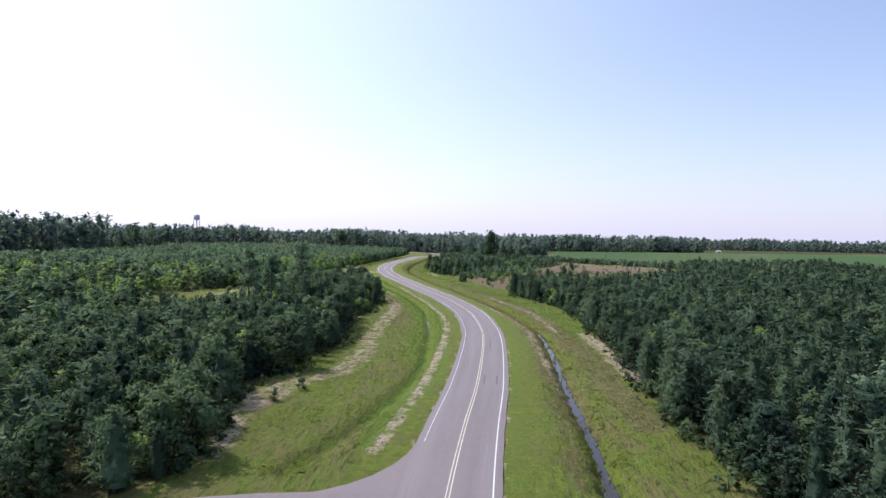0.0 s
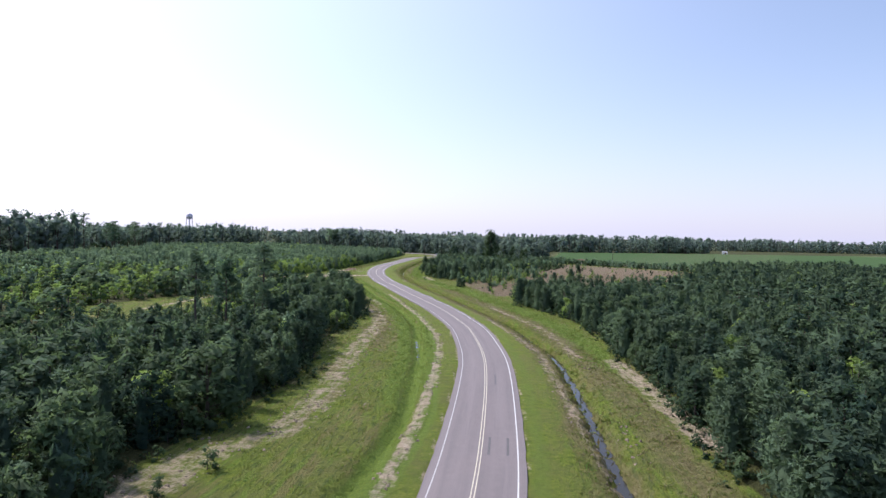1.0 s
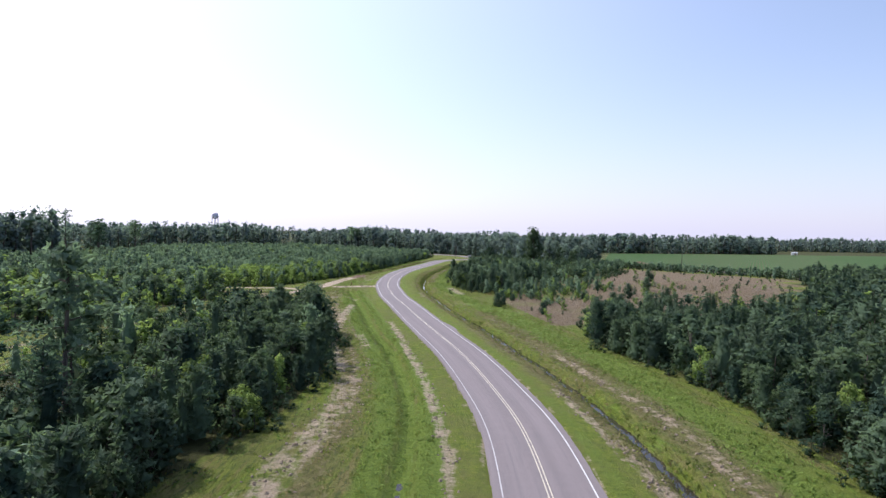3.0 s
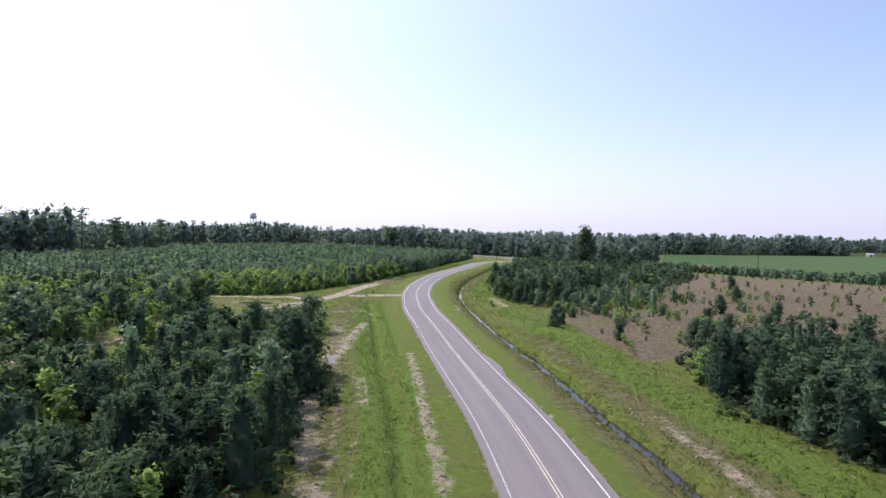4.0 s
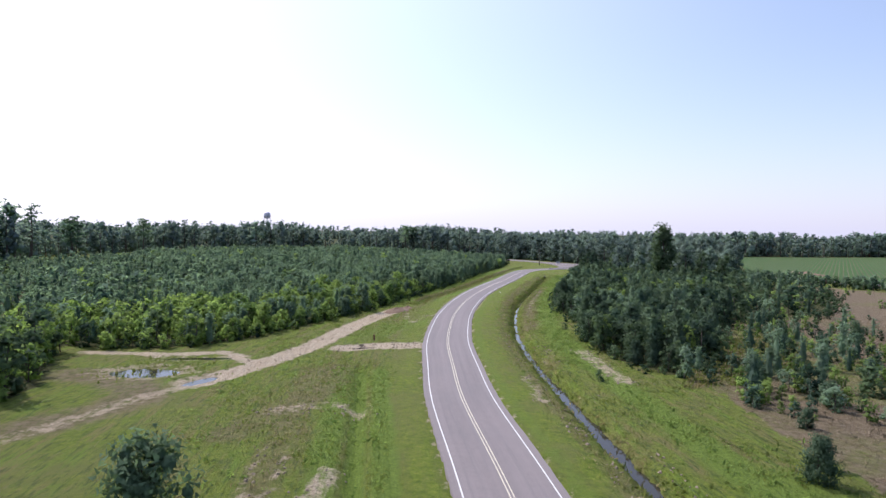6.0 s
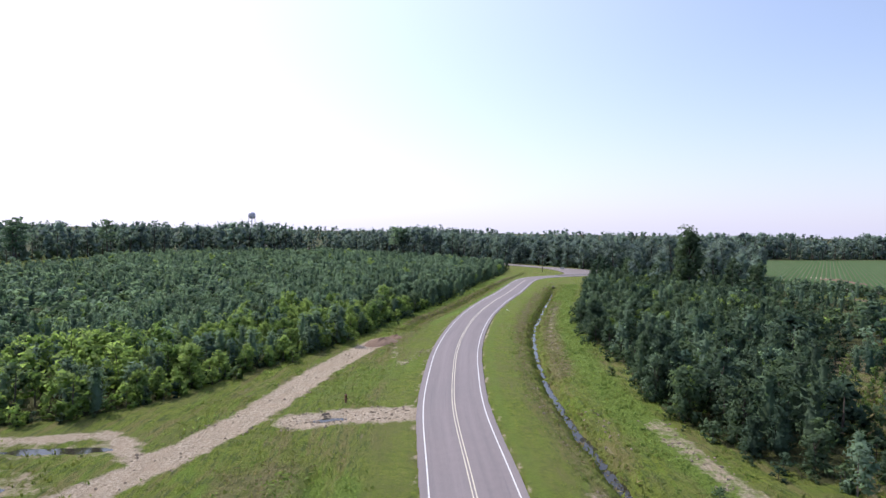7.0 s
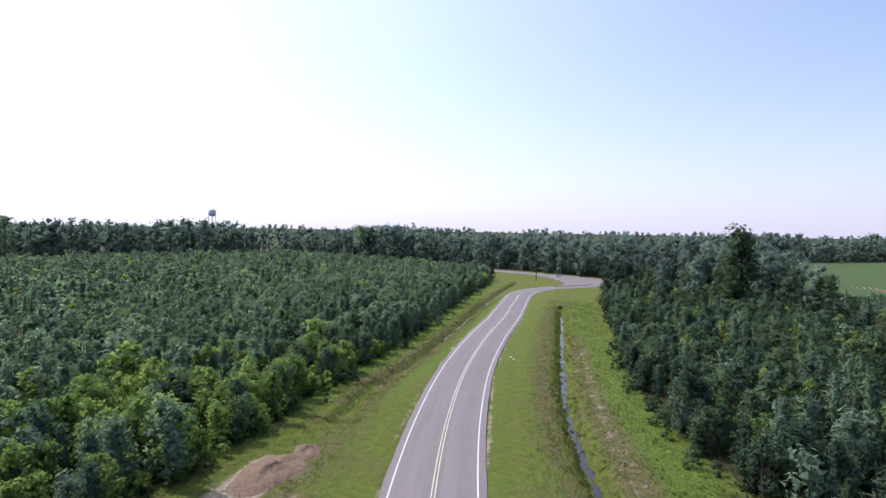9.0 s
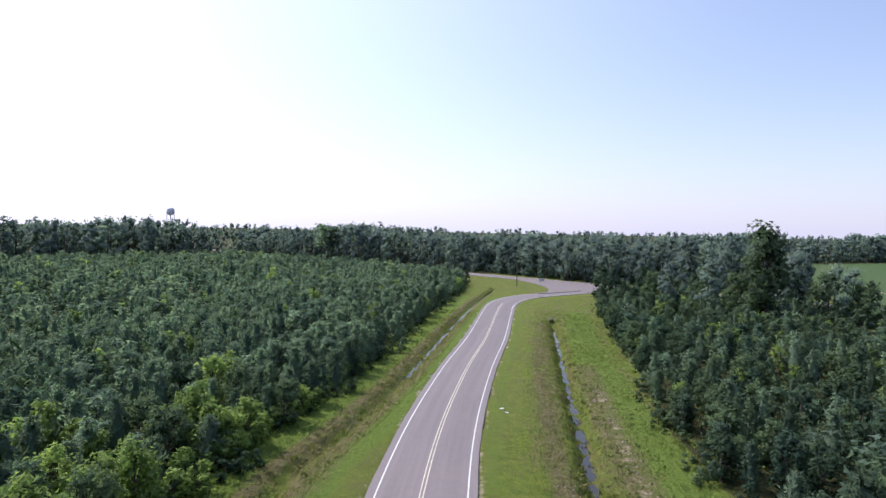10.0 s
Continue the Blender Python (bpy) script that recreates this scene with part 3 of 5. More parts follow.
def part_mesh(name, verts, quads, mat, parent=None, label="", smooth=False, puff=None):
    ob = new(name, numpy_mesh(name, verts, quads, [mat], smooth=smooth, puff=puff))
    ob.parent = parent
    return tagged(ob, label) if label else ob


def camber(s, lift=0.0):
    return 0.05 - 0.0125 * abs(s) + lift


def paved_road(name, line, half, label):
    ragged = 0.03 * np.random.default_rng(3).normal(0, 1, len(line)).clip(-1.5, 1.5)
    prof = [(-half - 0.15 + ragged, -0.5), (-half + ragged, camber(half)), (-half / 2, camber(half / 2)), (0, camber(0)),
            (half / 2, camber(half / 2)), (half - ragged, camber(half)), (half + 0.15 - ragged, -0.5)]
    v, q = ribbon(line, prof)
    ob = part_mesh(name, v, q, ASPHALT, smooth=False)
    run = np.r_[0, np.cumsum(np.hypot(*np.diff(line, axis=0).T))]
    lane = np.stack([np.tile((-half - 0.15, -half, -half / 2, 0, half / 2, half, half + 0.15), len(line)), np.repeat(run, 7), np.zeros(7 * len(line))], 1)
    ob.data.attributes.new("lane", "FLOAT_VECTOR", "POINT").data.foreach_set("vector", lane.astype(np.float32).ravel())
    return tagged(ob, label, "road", kind="structure")


road = paved_road("road", ROAD, 3.85, "grey worn asphalt two-lane road winding through young woods")
cross_road = paved_road("road", CROSS, 4.9, "grey asphalt main road crossing at the junction")
side_road = paved_road("road", SIDE, 3.7, "grey asphalt side road stub")
cross_road.location.z = -0.012
side_road.location.z = -0.018


def stripe(parent, name, line, at, width, mat, label="", start=0.0, end=1e9):
    keep = (line[:, 1] >= start) & (line[:, 1] <= end)
    v, q = ribbon(line[keep], [(at - width / 2, camber(at, 0.008)), (at + width / 2, camber(at, 0.008))])
    part_mesh(name, v, q, mat, parent, label)


stripe(road, "edge_line", ROAD, 3.2, 0.115, WHITE_PAINT, "white edge line", -60, 484)
stripe(road, "edge_line", ROAD, -3.2, 0.10, FADED_PAINT, "faded white edge line", 52, 226)
stripe(road, "edge_line", ROAD, -3.2, 0.115, WHITE_PAINT, "white edge line", 226, 481)
for at in (-0.13, 0.13):
    stripe(road, "centre_line", ROAD, at, 0.09, YELLOW_PAINT, "pale yellow centre line", -60, 455)
for at in (-3.9, 3.9):
    stripe(cross_road, "edge_line", CROSS, at, 0.15, WHITE_PAINT, "white edge line")


def flat_patch(name, outline, z, mat, parent=None, skirt=0.4):
    bm = bmesh.new()
    top = [bm.verts.new((x, y, z)) for x, y in outline]
    low = [bm.verts.new((x, y, z - skirt)) for x, y in outline]
    bm.faces.new(top)
    for a in range(len(top)):
        b = (a + 1) % len(top)
        bm.faces.new((top[b], top[a], low[a], low[b]))
    bmesh.ops.recalc_face_normals(bm, faces=bm.faces)
    me = bpy.data.meshes.new(name)
    bm.to_mesh(me)
    bm.free()
    me.materials.append(mat)
    ob = new(name, me)
    ob.parent = parent
    return ob


def bend(a, b, c, n=10):
    return [tuple((1 - t) ** 2 * np.array(a) + 2 * t * (1 - t) * np.array(b) + t * t * np.array(c)) for t in np.linspace(0, 1, n)]


flat_patch("apron", bend((-6, 484), (3, 502), (-12, 534)) + [(10, 520), (22, 500)], -0.004, ASPHALT, cross_road)
flat_patch("apron", bend((8, 486), (22, 494), (40, 486)) + [(30, 508), (14, 502)], -0.008, ASPHALT, cross_road)
flat_patch("apron", bend((-16, 41.4), (-2.7, 41.0), (-1.4, 57)) + [(1.5, 57), (0, 36), (-14, 36)], -0.006, ASPHALT, side_road)


edge = stretch(ROAD, 193, 206)
wide = np.interp(edge[:, 1], (193.6, 196.6, 200.5, 206), (0.0, 0.62, 0.5, 0.0))
out_side = frame_of(edge)
flat_patch("apron", [tuple(p + n * 3.7) for p, n in zip(edge, out_side)] + [tuple(p + n * (3.84 + w)) for p, n, w in zip(edge[::-1], out_side[::-1], wide[::-1])], 0.0, ASPHALT, road)


def water_strip(name, line, half, z, label):
    v, q = ribbon(line, [(-half, z), (half, z)])
    return tagged(part_mesh(name, v, q, WATER), label, "water", kind="structure")


water_strip("water", DITCH_R[6:], 1.3, np.interp(DITCH_R[6:, 1], (60, 150, 195, 245, 275, 300, 427), (-1.48, -1.40, -1.20, -1.24, -1.44, -1.60, -1.62)), "still dark water reflecting sky in the roadside ditch")
water_strip("water", DITCH_L2[DITCH_L2[:, 1] > 374], 0.9, -0.86, "still water in the ditch beside the pine plantation")
water_strip("water", DITCH_L[(DITCH_L[:, 1] > 112) & (DITCH_L[:, 1] < 132)], 0.24, -0.86, "narrow still water in the shallow grassy ditch")


# ---- plants ----
def cards(centre, normal, along, length, width, rng):
    """Leaves: a small pointed blade at each centre."""
    n = normal / (np.linalg.norm(normal, axis=1)[:, None] + 1e-9)
    u = along - n * (along * n).sum(1)[:, None]
    u /= np.linalg.norm(u, axis=1)[:, None] + 1e-9
    v = np.cross(n, u)
    L = length * rng.uniform(0.65, 1.35, (len(centre), 1))
    W = width * rng.uniform(0.7, 1.3, (len(centre), 1))
    a, b, c = centre - u * L * 0.42 + v * W / 2, centre - u * L * 0.42 - v * W / 2, centre + u * L * 0.58 + n * W * 0.15
    return np.stack([a, b, c], 1).reshape(-1, 3), np.arange(3 * len(centre)).reshape(-1, 3)


def halves(quads):
    """Four-cornered faces cut into triangles."""
    return quads if quads.shape[1] == 3 else np.vstack([quads[:, [0, 1, 2]], quads[:, [0, 2, 3]]])


PHI = (1 + 5**0.5) / 2
ICO = np.array([(-1, PHI, 0), (1, PHI, 0), (-1, -PHI, 0), (1, -PHI, 0), (0, -1, PHI), (0, 1, PHI), (0, -1, -PHI), (0, 1, -PHI), (PHI, 0, -1), (PHI, 0, 1), (-PHI, 0, -1), (-PHI, 0, 1)]) / math.hypot(1, PHI)
ICO_FACES = np.array([(0, 11, 5), (0, 5, 1), (0, 1, 7), (0, 7, 10), (0, 10, 11), (1, 5, 9), (5, 11, 4), (11, 10, 2), (10, 7, 6), (7, 1, 8),
                      (3, 9, 4), (3, 4, 2), (3, 2, 6), (3, 6, 8), (3, 8, 9), (4, 9, 5), (2, 4, 11), (6, 2, 10), (8, 6, 7), (9, 8, 1)])
OCTA = np.array([(1, 0, 0), (-1, 0, 0), (0, 1, 0), (0, -1, 0), (0, 0, 1), (0, 0, -1)], float)
OCTA_FACES = np.array([(0, 2, 4), (2, 1, 4), (1, 3, 4), (3, 0, 4), (2, 0, 5), (1, 2, 5), (3, 1, 5), (0, 3, 5)])


def clump(mid, radius, tall, rng, fine):
    """The close inner leaves of one lump of a crown: an uneven mass."""
    base, faces = (ICO, ICO_FACES) if fine else (OCTA, OCTA_FACES)
    a = rng.uniform(0, 6.28)
    d = np.c_[base[:, 0] * math.cos(a) - base[:, 1] * math.sin(a), base[:, 0] * math.sin(a) + base[:, 1] * math.cos(a), base[:, 2]]
    v = mid + d * radius * rng.uniform(0.7, 1.15, (len(d), 1)) * (1, 1, tall)
    v[:, 2] = np.clip(v[:, 2], 0.0, 1.0)
    return v, faces, d


def crown_of(leaf, leaf_puff, masses, mass_puff):
    """Joins leaves and inner masses: corners, faces, shading directions, number of leaf faces."""
    v, q = stack([leaf, *masses])
    return v, q, np.vstack([leaf_puff, mass_puff]), len(leaf[1])


def stack(pieces):
    verts, quads, n = [], [], 0
    for v, q in pieces:
        verts.append(v)
        quads.append(halves(q) + n)
        n += len(v)
    return np.vstack(verts), np.vstack(quads)


def tube(points, radii, sides=6):
    """A tapered round limb along points."""
    points, verts = np.array(points, float), []
    tangent = np.gradient(points, axis=0)
    for p, t, r in zip(points, tangent, radii):
        t = t / np.linalg.norm(t)
        u = np.cross(t, (1, 0, 0) if abs(t[0]) < 0.8 else (0, 1, 0))
        u /= np.linalg.norm(u)
        w = np.cross(t, u)
        verts += [p + r * (math.cos(a) * u + math.sin(a) * w) for a in np.arange(sides) * 2 * math.pi / sides]
    quads = [(i * sides + j, i * sides + (j + 1) % sides, (i + 1) * sides + (j + 1) % sides, (i + 1) * sides + j)
             for i in range(len(points) - 1) for j in range(sides)]
    return np.array(verts), np.array(quads)


def rounded(direction, rng, rough=0.18):
    """Directions for the shading of clumps: outward, a little unruly, one for each corner of a blade."""
    d = np.asarray(direction, float)
    d = d / (np.linalg.norm(d, axis=1)[:, None] + 1e-9) + rng.normal(0, rough, d.shape)
    d /= np.linalg.norm(d, axis=1)[:, None] + 1e-9
    return np.repeat(d, 3, 0)


def pine_shape(seed, whorls, branches, clumps, size, bare=0.04, spread=0.30, fan=3, sides=7):
    """A young pine one metre high: trunk and limbs, tufts of needles that point out and up."""
    rng = np.random.default_rng(seed)
    lean = rng.normal(0, 0.015, 2)
    spine = [(lean[0] * h, lean[1] * h, h) for h in (0, 0.35, 0.7, 1.0)]
    wood = [tube(spine, (0.017, 0.013, 0.008, 0.003), 5) if whorls > 8 else tube(spine[::3], (0.016, 0.004), 3)]
    stretch = spread * rng.uniform(0.85, 1.15)

    def reach_at(h):
        return stretch * (1 - h) ** 0.72 * (0.62 + 0.38 * min(1, (h - bare) * 5)) + 0.03

    centre, normal, along = [], [], []
    for k in range(whorls):
        h = bare + (0.96 - bare) * (k + rng.uniform(0.2, 0.8)) / whorls
        turn = rng.uniform(0, 6.28)
        for b in range(branches):
            a = turn + 6.28 * (b + rng.uniform(-0.3, 0.3)) / branches
            out = np.array([math.cos(a), math.sin(a), rng.uniform(0.2, 0.75)])
            far = reach_at(h) * rng.uniform(0.6, 1.25)
            if whorls > 8 and k % 3 == 0 and b % 2 == 0:
                wood.append(tube([(0, 0, h - 0.01), tuple(out * far * 0.8 + (0, 0, h))], (0.006, 0.002), 3))
            for c in range(clumps):
                p = out * far * (0.35 + 0.65 * (c + rng.uniform(0.3, 1.0)) / clumps) + (0, 0, h) + rng.normal(0, 0.016, 3)
                for f in range(fan):
                    centre.append(p + rng.normal(0, size * 0.22, 3))
                    normal.append(rng.normal(0, 1, 3))
                    along.append(out * 0.7 + (0, 0, 0.45) + rng.normal(0, 0.55, 3))
    for f in range(fan + 2):
        centre.append(np.array([lean[0], lean[1], 0.975 - 0.02 * f]))
        normal.append(rng.normal(0, 1, 3) * (1, 1, 0.1))
        along.append(np.array([0, 0, 1.0]) + rng.normal(0, 0.25, 3))
    leaf = cards(np.array(centre), np.array(normal), np.array(along), size * 1.45, size * 0.46, rng)
    c = np.array(centre)
    levels = [bare, 0.2, 0.45, 0.7, 0.9] if sides > 5 else [bare, 0.35, 0.85]
    ring = []
    for k, h in enumerate(levels):
        for b in range(sides):
            a = 6.28 * (b + 0.5 * (k % 2)) / sides
            r = reach_at(h) * rng.uniform(0.28, 0.55)
            ring.append((r * math.cos(a), r * math.sin(a), h + rng.uniform(-0.04, 0.04)))
    mass = np.array(ring)
    faces = np.array([(i * sides + b, i * sides + (b + 1) % sides, (i + 1) * sides + (b + 1) % sides, (i + 1) * sides + b) for i in range(len(levels) - 1) for b in range(sides)])
    up = np.c_[mass[:, :2] / 0.16, np.full(len(mass), 0.55)]
    crown = crown_of(leaf, rounded(np.c_[c[:, :2], np.full(len(c), 0.11) + 0.1 * c[:, 2] ** 2], rng, 0.16), [(mass, faces)], up / np.linalg.norm(up, axis=1)[:, None])
    return stack(wood), crown


def broad_shape(seed, lumps, per, size, low=0.12, wide=0.36, tall=0.5, limbs=True, fine=False, inner=0.55):
    """A broadleaved tree one metre high: trunk and limbs, a crown of uneven lumps of leaves."""
    rng = np.random.default_rng(seed)
    stem = np.array([(0, 0, 0), (*rng.normal(0, 0.02, 2), 0.3), (*rng.normal(0, 0.03, 2), 0.75)])
    wood = [tube(stem, (0.022, 0.016, 0.006), 5 if limbs else 3)]
    centre, normal, along, puff, masses, mass_puff = [], [], [], [], [], []
    for k in range(lumps):
        a = rng.uniform(0, 6.28)
        f = (k + 0.5) / lumps
        h = low + (0.90 - low) * f
        r = wide * math.sqrt(max(0.05, 1 - ((f - 0.38) / 0.66) ** 2)) * rng.uniform(0.3, 0.75)
        mid = np.array([r * math.cos(a), r * math.sin(a), h])
        radius = rng.uniform(0.55, 1.0) * wide * 0.52
        if limbs:
            fork = [float(np.interp(h * 0.6, stem[:, 2], stem[:, a])) for a in range(3)]
            wood.append(tube([fork, mid], (0.009, 0.003), 3))
        v, faces, out = clump(mid, radius * inner, tall / 0.5, rng, fine)
        masses.append((v, faces))
        mass_puff.append(out * 0.75 + (v - (0, 0, 0.35)) / wide * 0.6 + (0, 0, 0.15))
        d = rng.normal(0, 1, (per, 3)) + (0, 0, 0.30)
        d /= np.linalg.norm(d, axis=1)[:, None]
        p = mid + d * radius * rng.uniform(0.45, 1.25, (per, 1)) * (1, 1, tall / 0.5)
        p[:, 2] = np.clip(p[:, 2], 0.03, 1.0)
        centre.append(p)
        normal.append(d + rng.normal(0, 0.65, (per, 3)) + (0, 0, 0.3))
        along.append(rng.normal(0, 1, (per, 3)) + d * 0.8)
        puff.append(d * 0.75 + (p - (0, 0, 0.35)) / wide * 0.6 + (0, 0, 0.15))
    leaf = cards(np.vstack(centre), np.vstack(normal), np.vstack(along), size * 1.25, size * 0.85, rng)
    up = np.vstack(mass_puff)
    return stack(wood), crown_of(leaf, rounded(np.vstack(puff), rng, 0.14), masses, up / np.linalg.norm(up, axis=1)[:, None])


def tall_pine_shape(seed, size=0.034, bare=0.52, tufts=26, mass=0.028):
    """A mature pine one metre high: long bare trunk, ragged flat-topped crown."""
    rng = np.random.default_rng(seed)
    wood = [tube([(0, 0, 0), (0.01, 0, 0.4), (0.0, 0.008, 0.75), (0.005, 0, 0.98)], (0.013, 0.010, 0.007, 0.002), 6)]
    centre, normal, along, masses, mass_puff = [], [], [], [], []
    for k in range(17):
        h = bare - 0.08 + (1.02 - bare) * (k + rng.uniform(0, 1)) / 17
        a = k * 2.4 + rng.uniform(-0.5, 0.5)
        reach = 0.17 * (1.1 - (h - bare) / (1 - bare)) ** 0.6 * rng.uniform(0.45, 1.15)
        out = np.array([math.cos(a), math.sin(a), rng.uniform(-0.05, 0.3)])
        wood.append(tube([(0, 0, h), tuple(out * reach + (0, 0, h))], (0.006, 0.002), 3))
        tips = tufts if h > bare else tufts // 3
        if h > bare:
            v, faces, d = clump(out * reach * 0.75 + (0, 0, h), mass, 0.55, rng, False)
            masses.append((v, faces))
            mass_puff.append(d + (0, 0, 0.3))
        p = out * reach * rng.uniform(0.4, 1.05, (tips, 1)) + (0, 0, h) + rng.normal(0, 1, (tips, 3)) * (0.034, 0.034, 0.018)
        centre.append(p)
        normal.append(rng.normal(0, 1, (tips, 3)))
        along.append(out + rng.normal(0, 0.6, (tips, 3)) + (0, 0, 0.35))
    leaf = cards(np.vstack(centre), np.vstack(normal), np.vstack(along), size * 1.3, size * 0.6, rng)
    c = np.vstack(centre)
    up = np.vstack(mass_puff)
    return stack(wood), crown_of(leaf, rounded(np.c_[c[:, :2], np.full(len(c), 0.12)], rng, 0.4), masses, up / np.linalg.norm(up, axis=1)[:, None])


def tree_thing(name, shape, leaf_mat, label, category, group):
    """One tree: an empty at its foot with the trunk and the crown under it."""
    ob = tagged(new(name), label, category, group)
    part_mesh("trunk", *shape[0], BARK, ob)
    v, q, puff, leaves = shape[1]
    crown = new("crown", numpy_mesh("crown", v, q, leaf_mat, (np.arange(len(q)) >= leaves).astype(int), puff=puff))
    crown.parent = ob
    return ob


def set_trees(name, shapes, leaf_mat, places, label, category, group):
    """Single trees at rows of x, y, height, width factor: each a thing, alike ones on one mesh."""
    rng = np.random.default_rng(len(places))
    first = {}
    for x, y, h, w in places:
        k = int(rng.integers(len(shapes)))
        m = pose(x, y, -0.22, 0, 0, rng.uniform(0, 360))
        if k not in first:
            ob = first[k] = tree_thing(name, shapes[k], leaf_mat, label, category, group)
            ob.matrix_basis = m
        else:
            ob = copy_thing(first[k], m)
        ob.scale = (h * w, h * w, h)


def tree_stuff(name, shapes, leaf_mat, places, label, category):
    """The trees too many to count, joined."""
    if not len(places):
        return
    rng = np.random.default_rng(len(places) + 7)
    verts, quads, slots, tones, puffs, n = [], [], [], [], [], 0
    for x, y, h, w in places:
        wood, leaf = shapes[int(rng.integers(len(shapes)))]
        a, tone = rng.uniform(0, 6.28), rng.uniform()
        c, s = math.cos(a) * h * w, math.sin(a) * h * w
        for slot, (v, q, puff, leaves) in enumerate(((*wood, np.zeros(wood[0].shape), 0), leaf)):
            verts.append(np.c_[v[:, 0] * c - v[:, 1] * s + x, v[:, 0] * s + v[:, 1] * c + y, v[:, 2] * h - 0.22])
            quads.append(q + n)
            slots.append(slot + ((np.arange(len(q)) >= leaves) & (slot == 1)))
            tones.append(np.full(len(v), tone))
            puffs.append(np.c_[puff[:, 0] * math.cos(a) - puff[:, 1] * math.sin(a), puff[:, 0] * math.sin(a) + puff[:, 1] * math.cos(a), puff[:, 2]])
            n += len(v)
    me = numpy_mesh(name, np.vstack(verts), np.vstack(quads), [BARK, *leaf_mat], np.concatenate(slots), np.concatenate(tones), puff=np.vstack(puffs))
    tagged(new(name, me), label, category, kind="stuff")


def scatter(polygon, spacing, seed, jitter=0.42, rows=0.0):
    """Places in a polygon of the plan, on an uneven grid."""
    rng = np.random.default_rng(seed)
    p = np.array(polygon)
    gx, gy = np.meshgrid(np.arange(p[:, 0].min(), p[:, 0].max(), spacing), np.arange(p[:, 1].min(), p[:, 1].max(), spacing))
    x = gx.ravel() + rng.uniform(-jitter, jitter, gx.size) * spacing + rows * gy.ravel()
    y = gy.ravel() + rng.uniform(-jitter, jitter, gx.size) * spacing
    keep = inside(x, y, polygon)
    return x[keep], y[keep], rng


# shapes: fine for trees near the road, coarser behind
PINES = {1: [pine_shape(s, 8, 4, 2, 0.10, fan=2, sides=5) for s in range(10, 15)], 2: [pine_shape(s, 5, 4, 1, 0.16, fan=2, sides=4) for s in range(20, 24)],
         3: [pine_shape(s, 13, 6, 3, 0.066) for s in range(200, 205)], 4: [pine_shape(s, 10, 5, 3, 0.08, fan=2) for s in range(230, 234)],
         5: [pine_shape(s, 4, 3, 1, 0.30, fan=1, sides=4) for s in range(25, 27)]}
BROADS = {1: [broad_shape(s, 9, 22, 0.088, 0.03, limbs=False) for s in range(10, 14)], 2: [broad_shape(s, 5, 11, 0.15, 0.05, limbs=False) for s in range(20, 24)],
          3: [broad_shape(s, 16, 50, 0.056, 0.02) for s in range(210, 215)], 4: [broad_shape(s, 11, 30, 0.080, 0.02, limbs=False) for s in range(240, 244)],
          5: [broad_shape(s, 3, 5, 0.30, 0.05, limbs=False) for s in range(26, 28)]}
SLIMS = {1: [broad_shape(s, 8, 17, 0.095, 0.02, 0.28, 0.6, limbs=False) for s in range(40, 43)], 2: [broad_shape(s, 5, 10, 0.14, 0.04, 0.28, 0.6, limbs=False) for s in range(50, 53)],
         3: [broad_shape(s, 17, 46, 0.056, 0.0, 0.31, 0.55) for s in range(220, 225)], 4: [broad_shape(s, 12, 26, 0.075, 0.0, 0.31, 0.55, limbs=False) for s in range(30, 34)],
         5: [broad_shape(s, 3, 5, 0.28, 0.05, 0.28, limbs=False) for s in range(56, 58)]}
# some pines are bushy
for lod, (lumps, per, size) in {1: (9, 19, 0.09), 2: (5, 9, 0.15), 3: (16, 46, 0.056), 4: (11, 26, 0.08)}.items():
    PINES[lod] += [broad_shape(s, lumps, per, size, 0.02, 0.30, 0.62, limbs=lod == 3) for s in range(130 + lod * 10, 132 + lod * 10)]

KINDS = {"pine": (PINES, HAZED_PINE_LEAF), "dark_pine": (PINES, SHADE_LEAF), "broad": (BROADS, BROAD_LEAF), "lime": (SLIMS, LIME_LEAF)}
WOODLAND = {(kind, lod): [] for kind in KINDS for lod in (0, 1, 2, 5)}


def plant(polygon, spacing, seed, mix, heights, skip=None):
    """Fills a wood: mix(x, y, rng) names each tree's kind; heights by kind."""
    for far in (False, True):
        x, y, rng = scatter(polygon, spacing * (1.6 if far else 1.0), seed + far)
        d = distance(x, y, ROAD)
        lod = np.where(d < 40, 0, np.where(d < 66, 1, 2))
        keep = (lod == 2) == far
        lod = np.where((lod > 0) & (y < np.abs(x) * 1.36 - 18), 5, lod)
        if skip is not None:
            keep &= ~skip(x, y)
        for px, py, pl in zip(x[keep], y[keep], lod[keep]):
            kind = mix(px, py, rng)
            if pl == 5 and rng.uniform() < 0.6:
                continue
            lo, hi = heights[kind]
            h = rng.uniform(lo, hi) * (1.0 + 0.22 * float(wave(np.array(px), np.array(py), 0.11, seed)))
            WOODLAND[kind, int(pl)].append((px, py, h, rng.uniform(0.85, 1.25) * (1.35 if pl > 1 else 1.08)))


def pick(rng, **odds):
    r = rng.uniform(0, sum(odds.values()))
    for k, v in odds.items():
        r -= v
        if r <= 0:
            return k
    return k


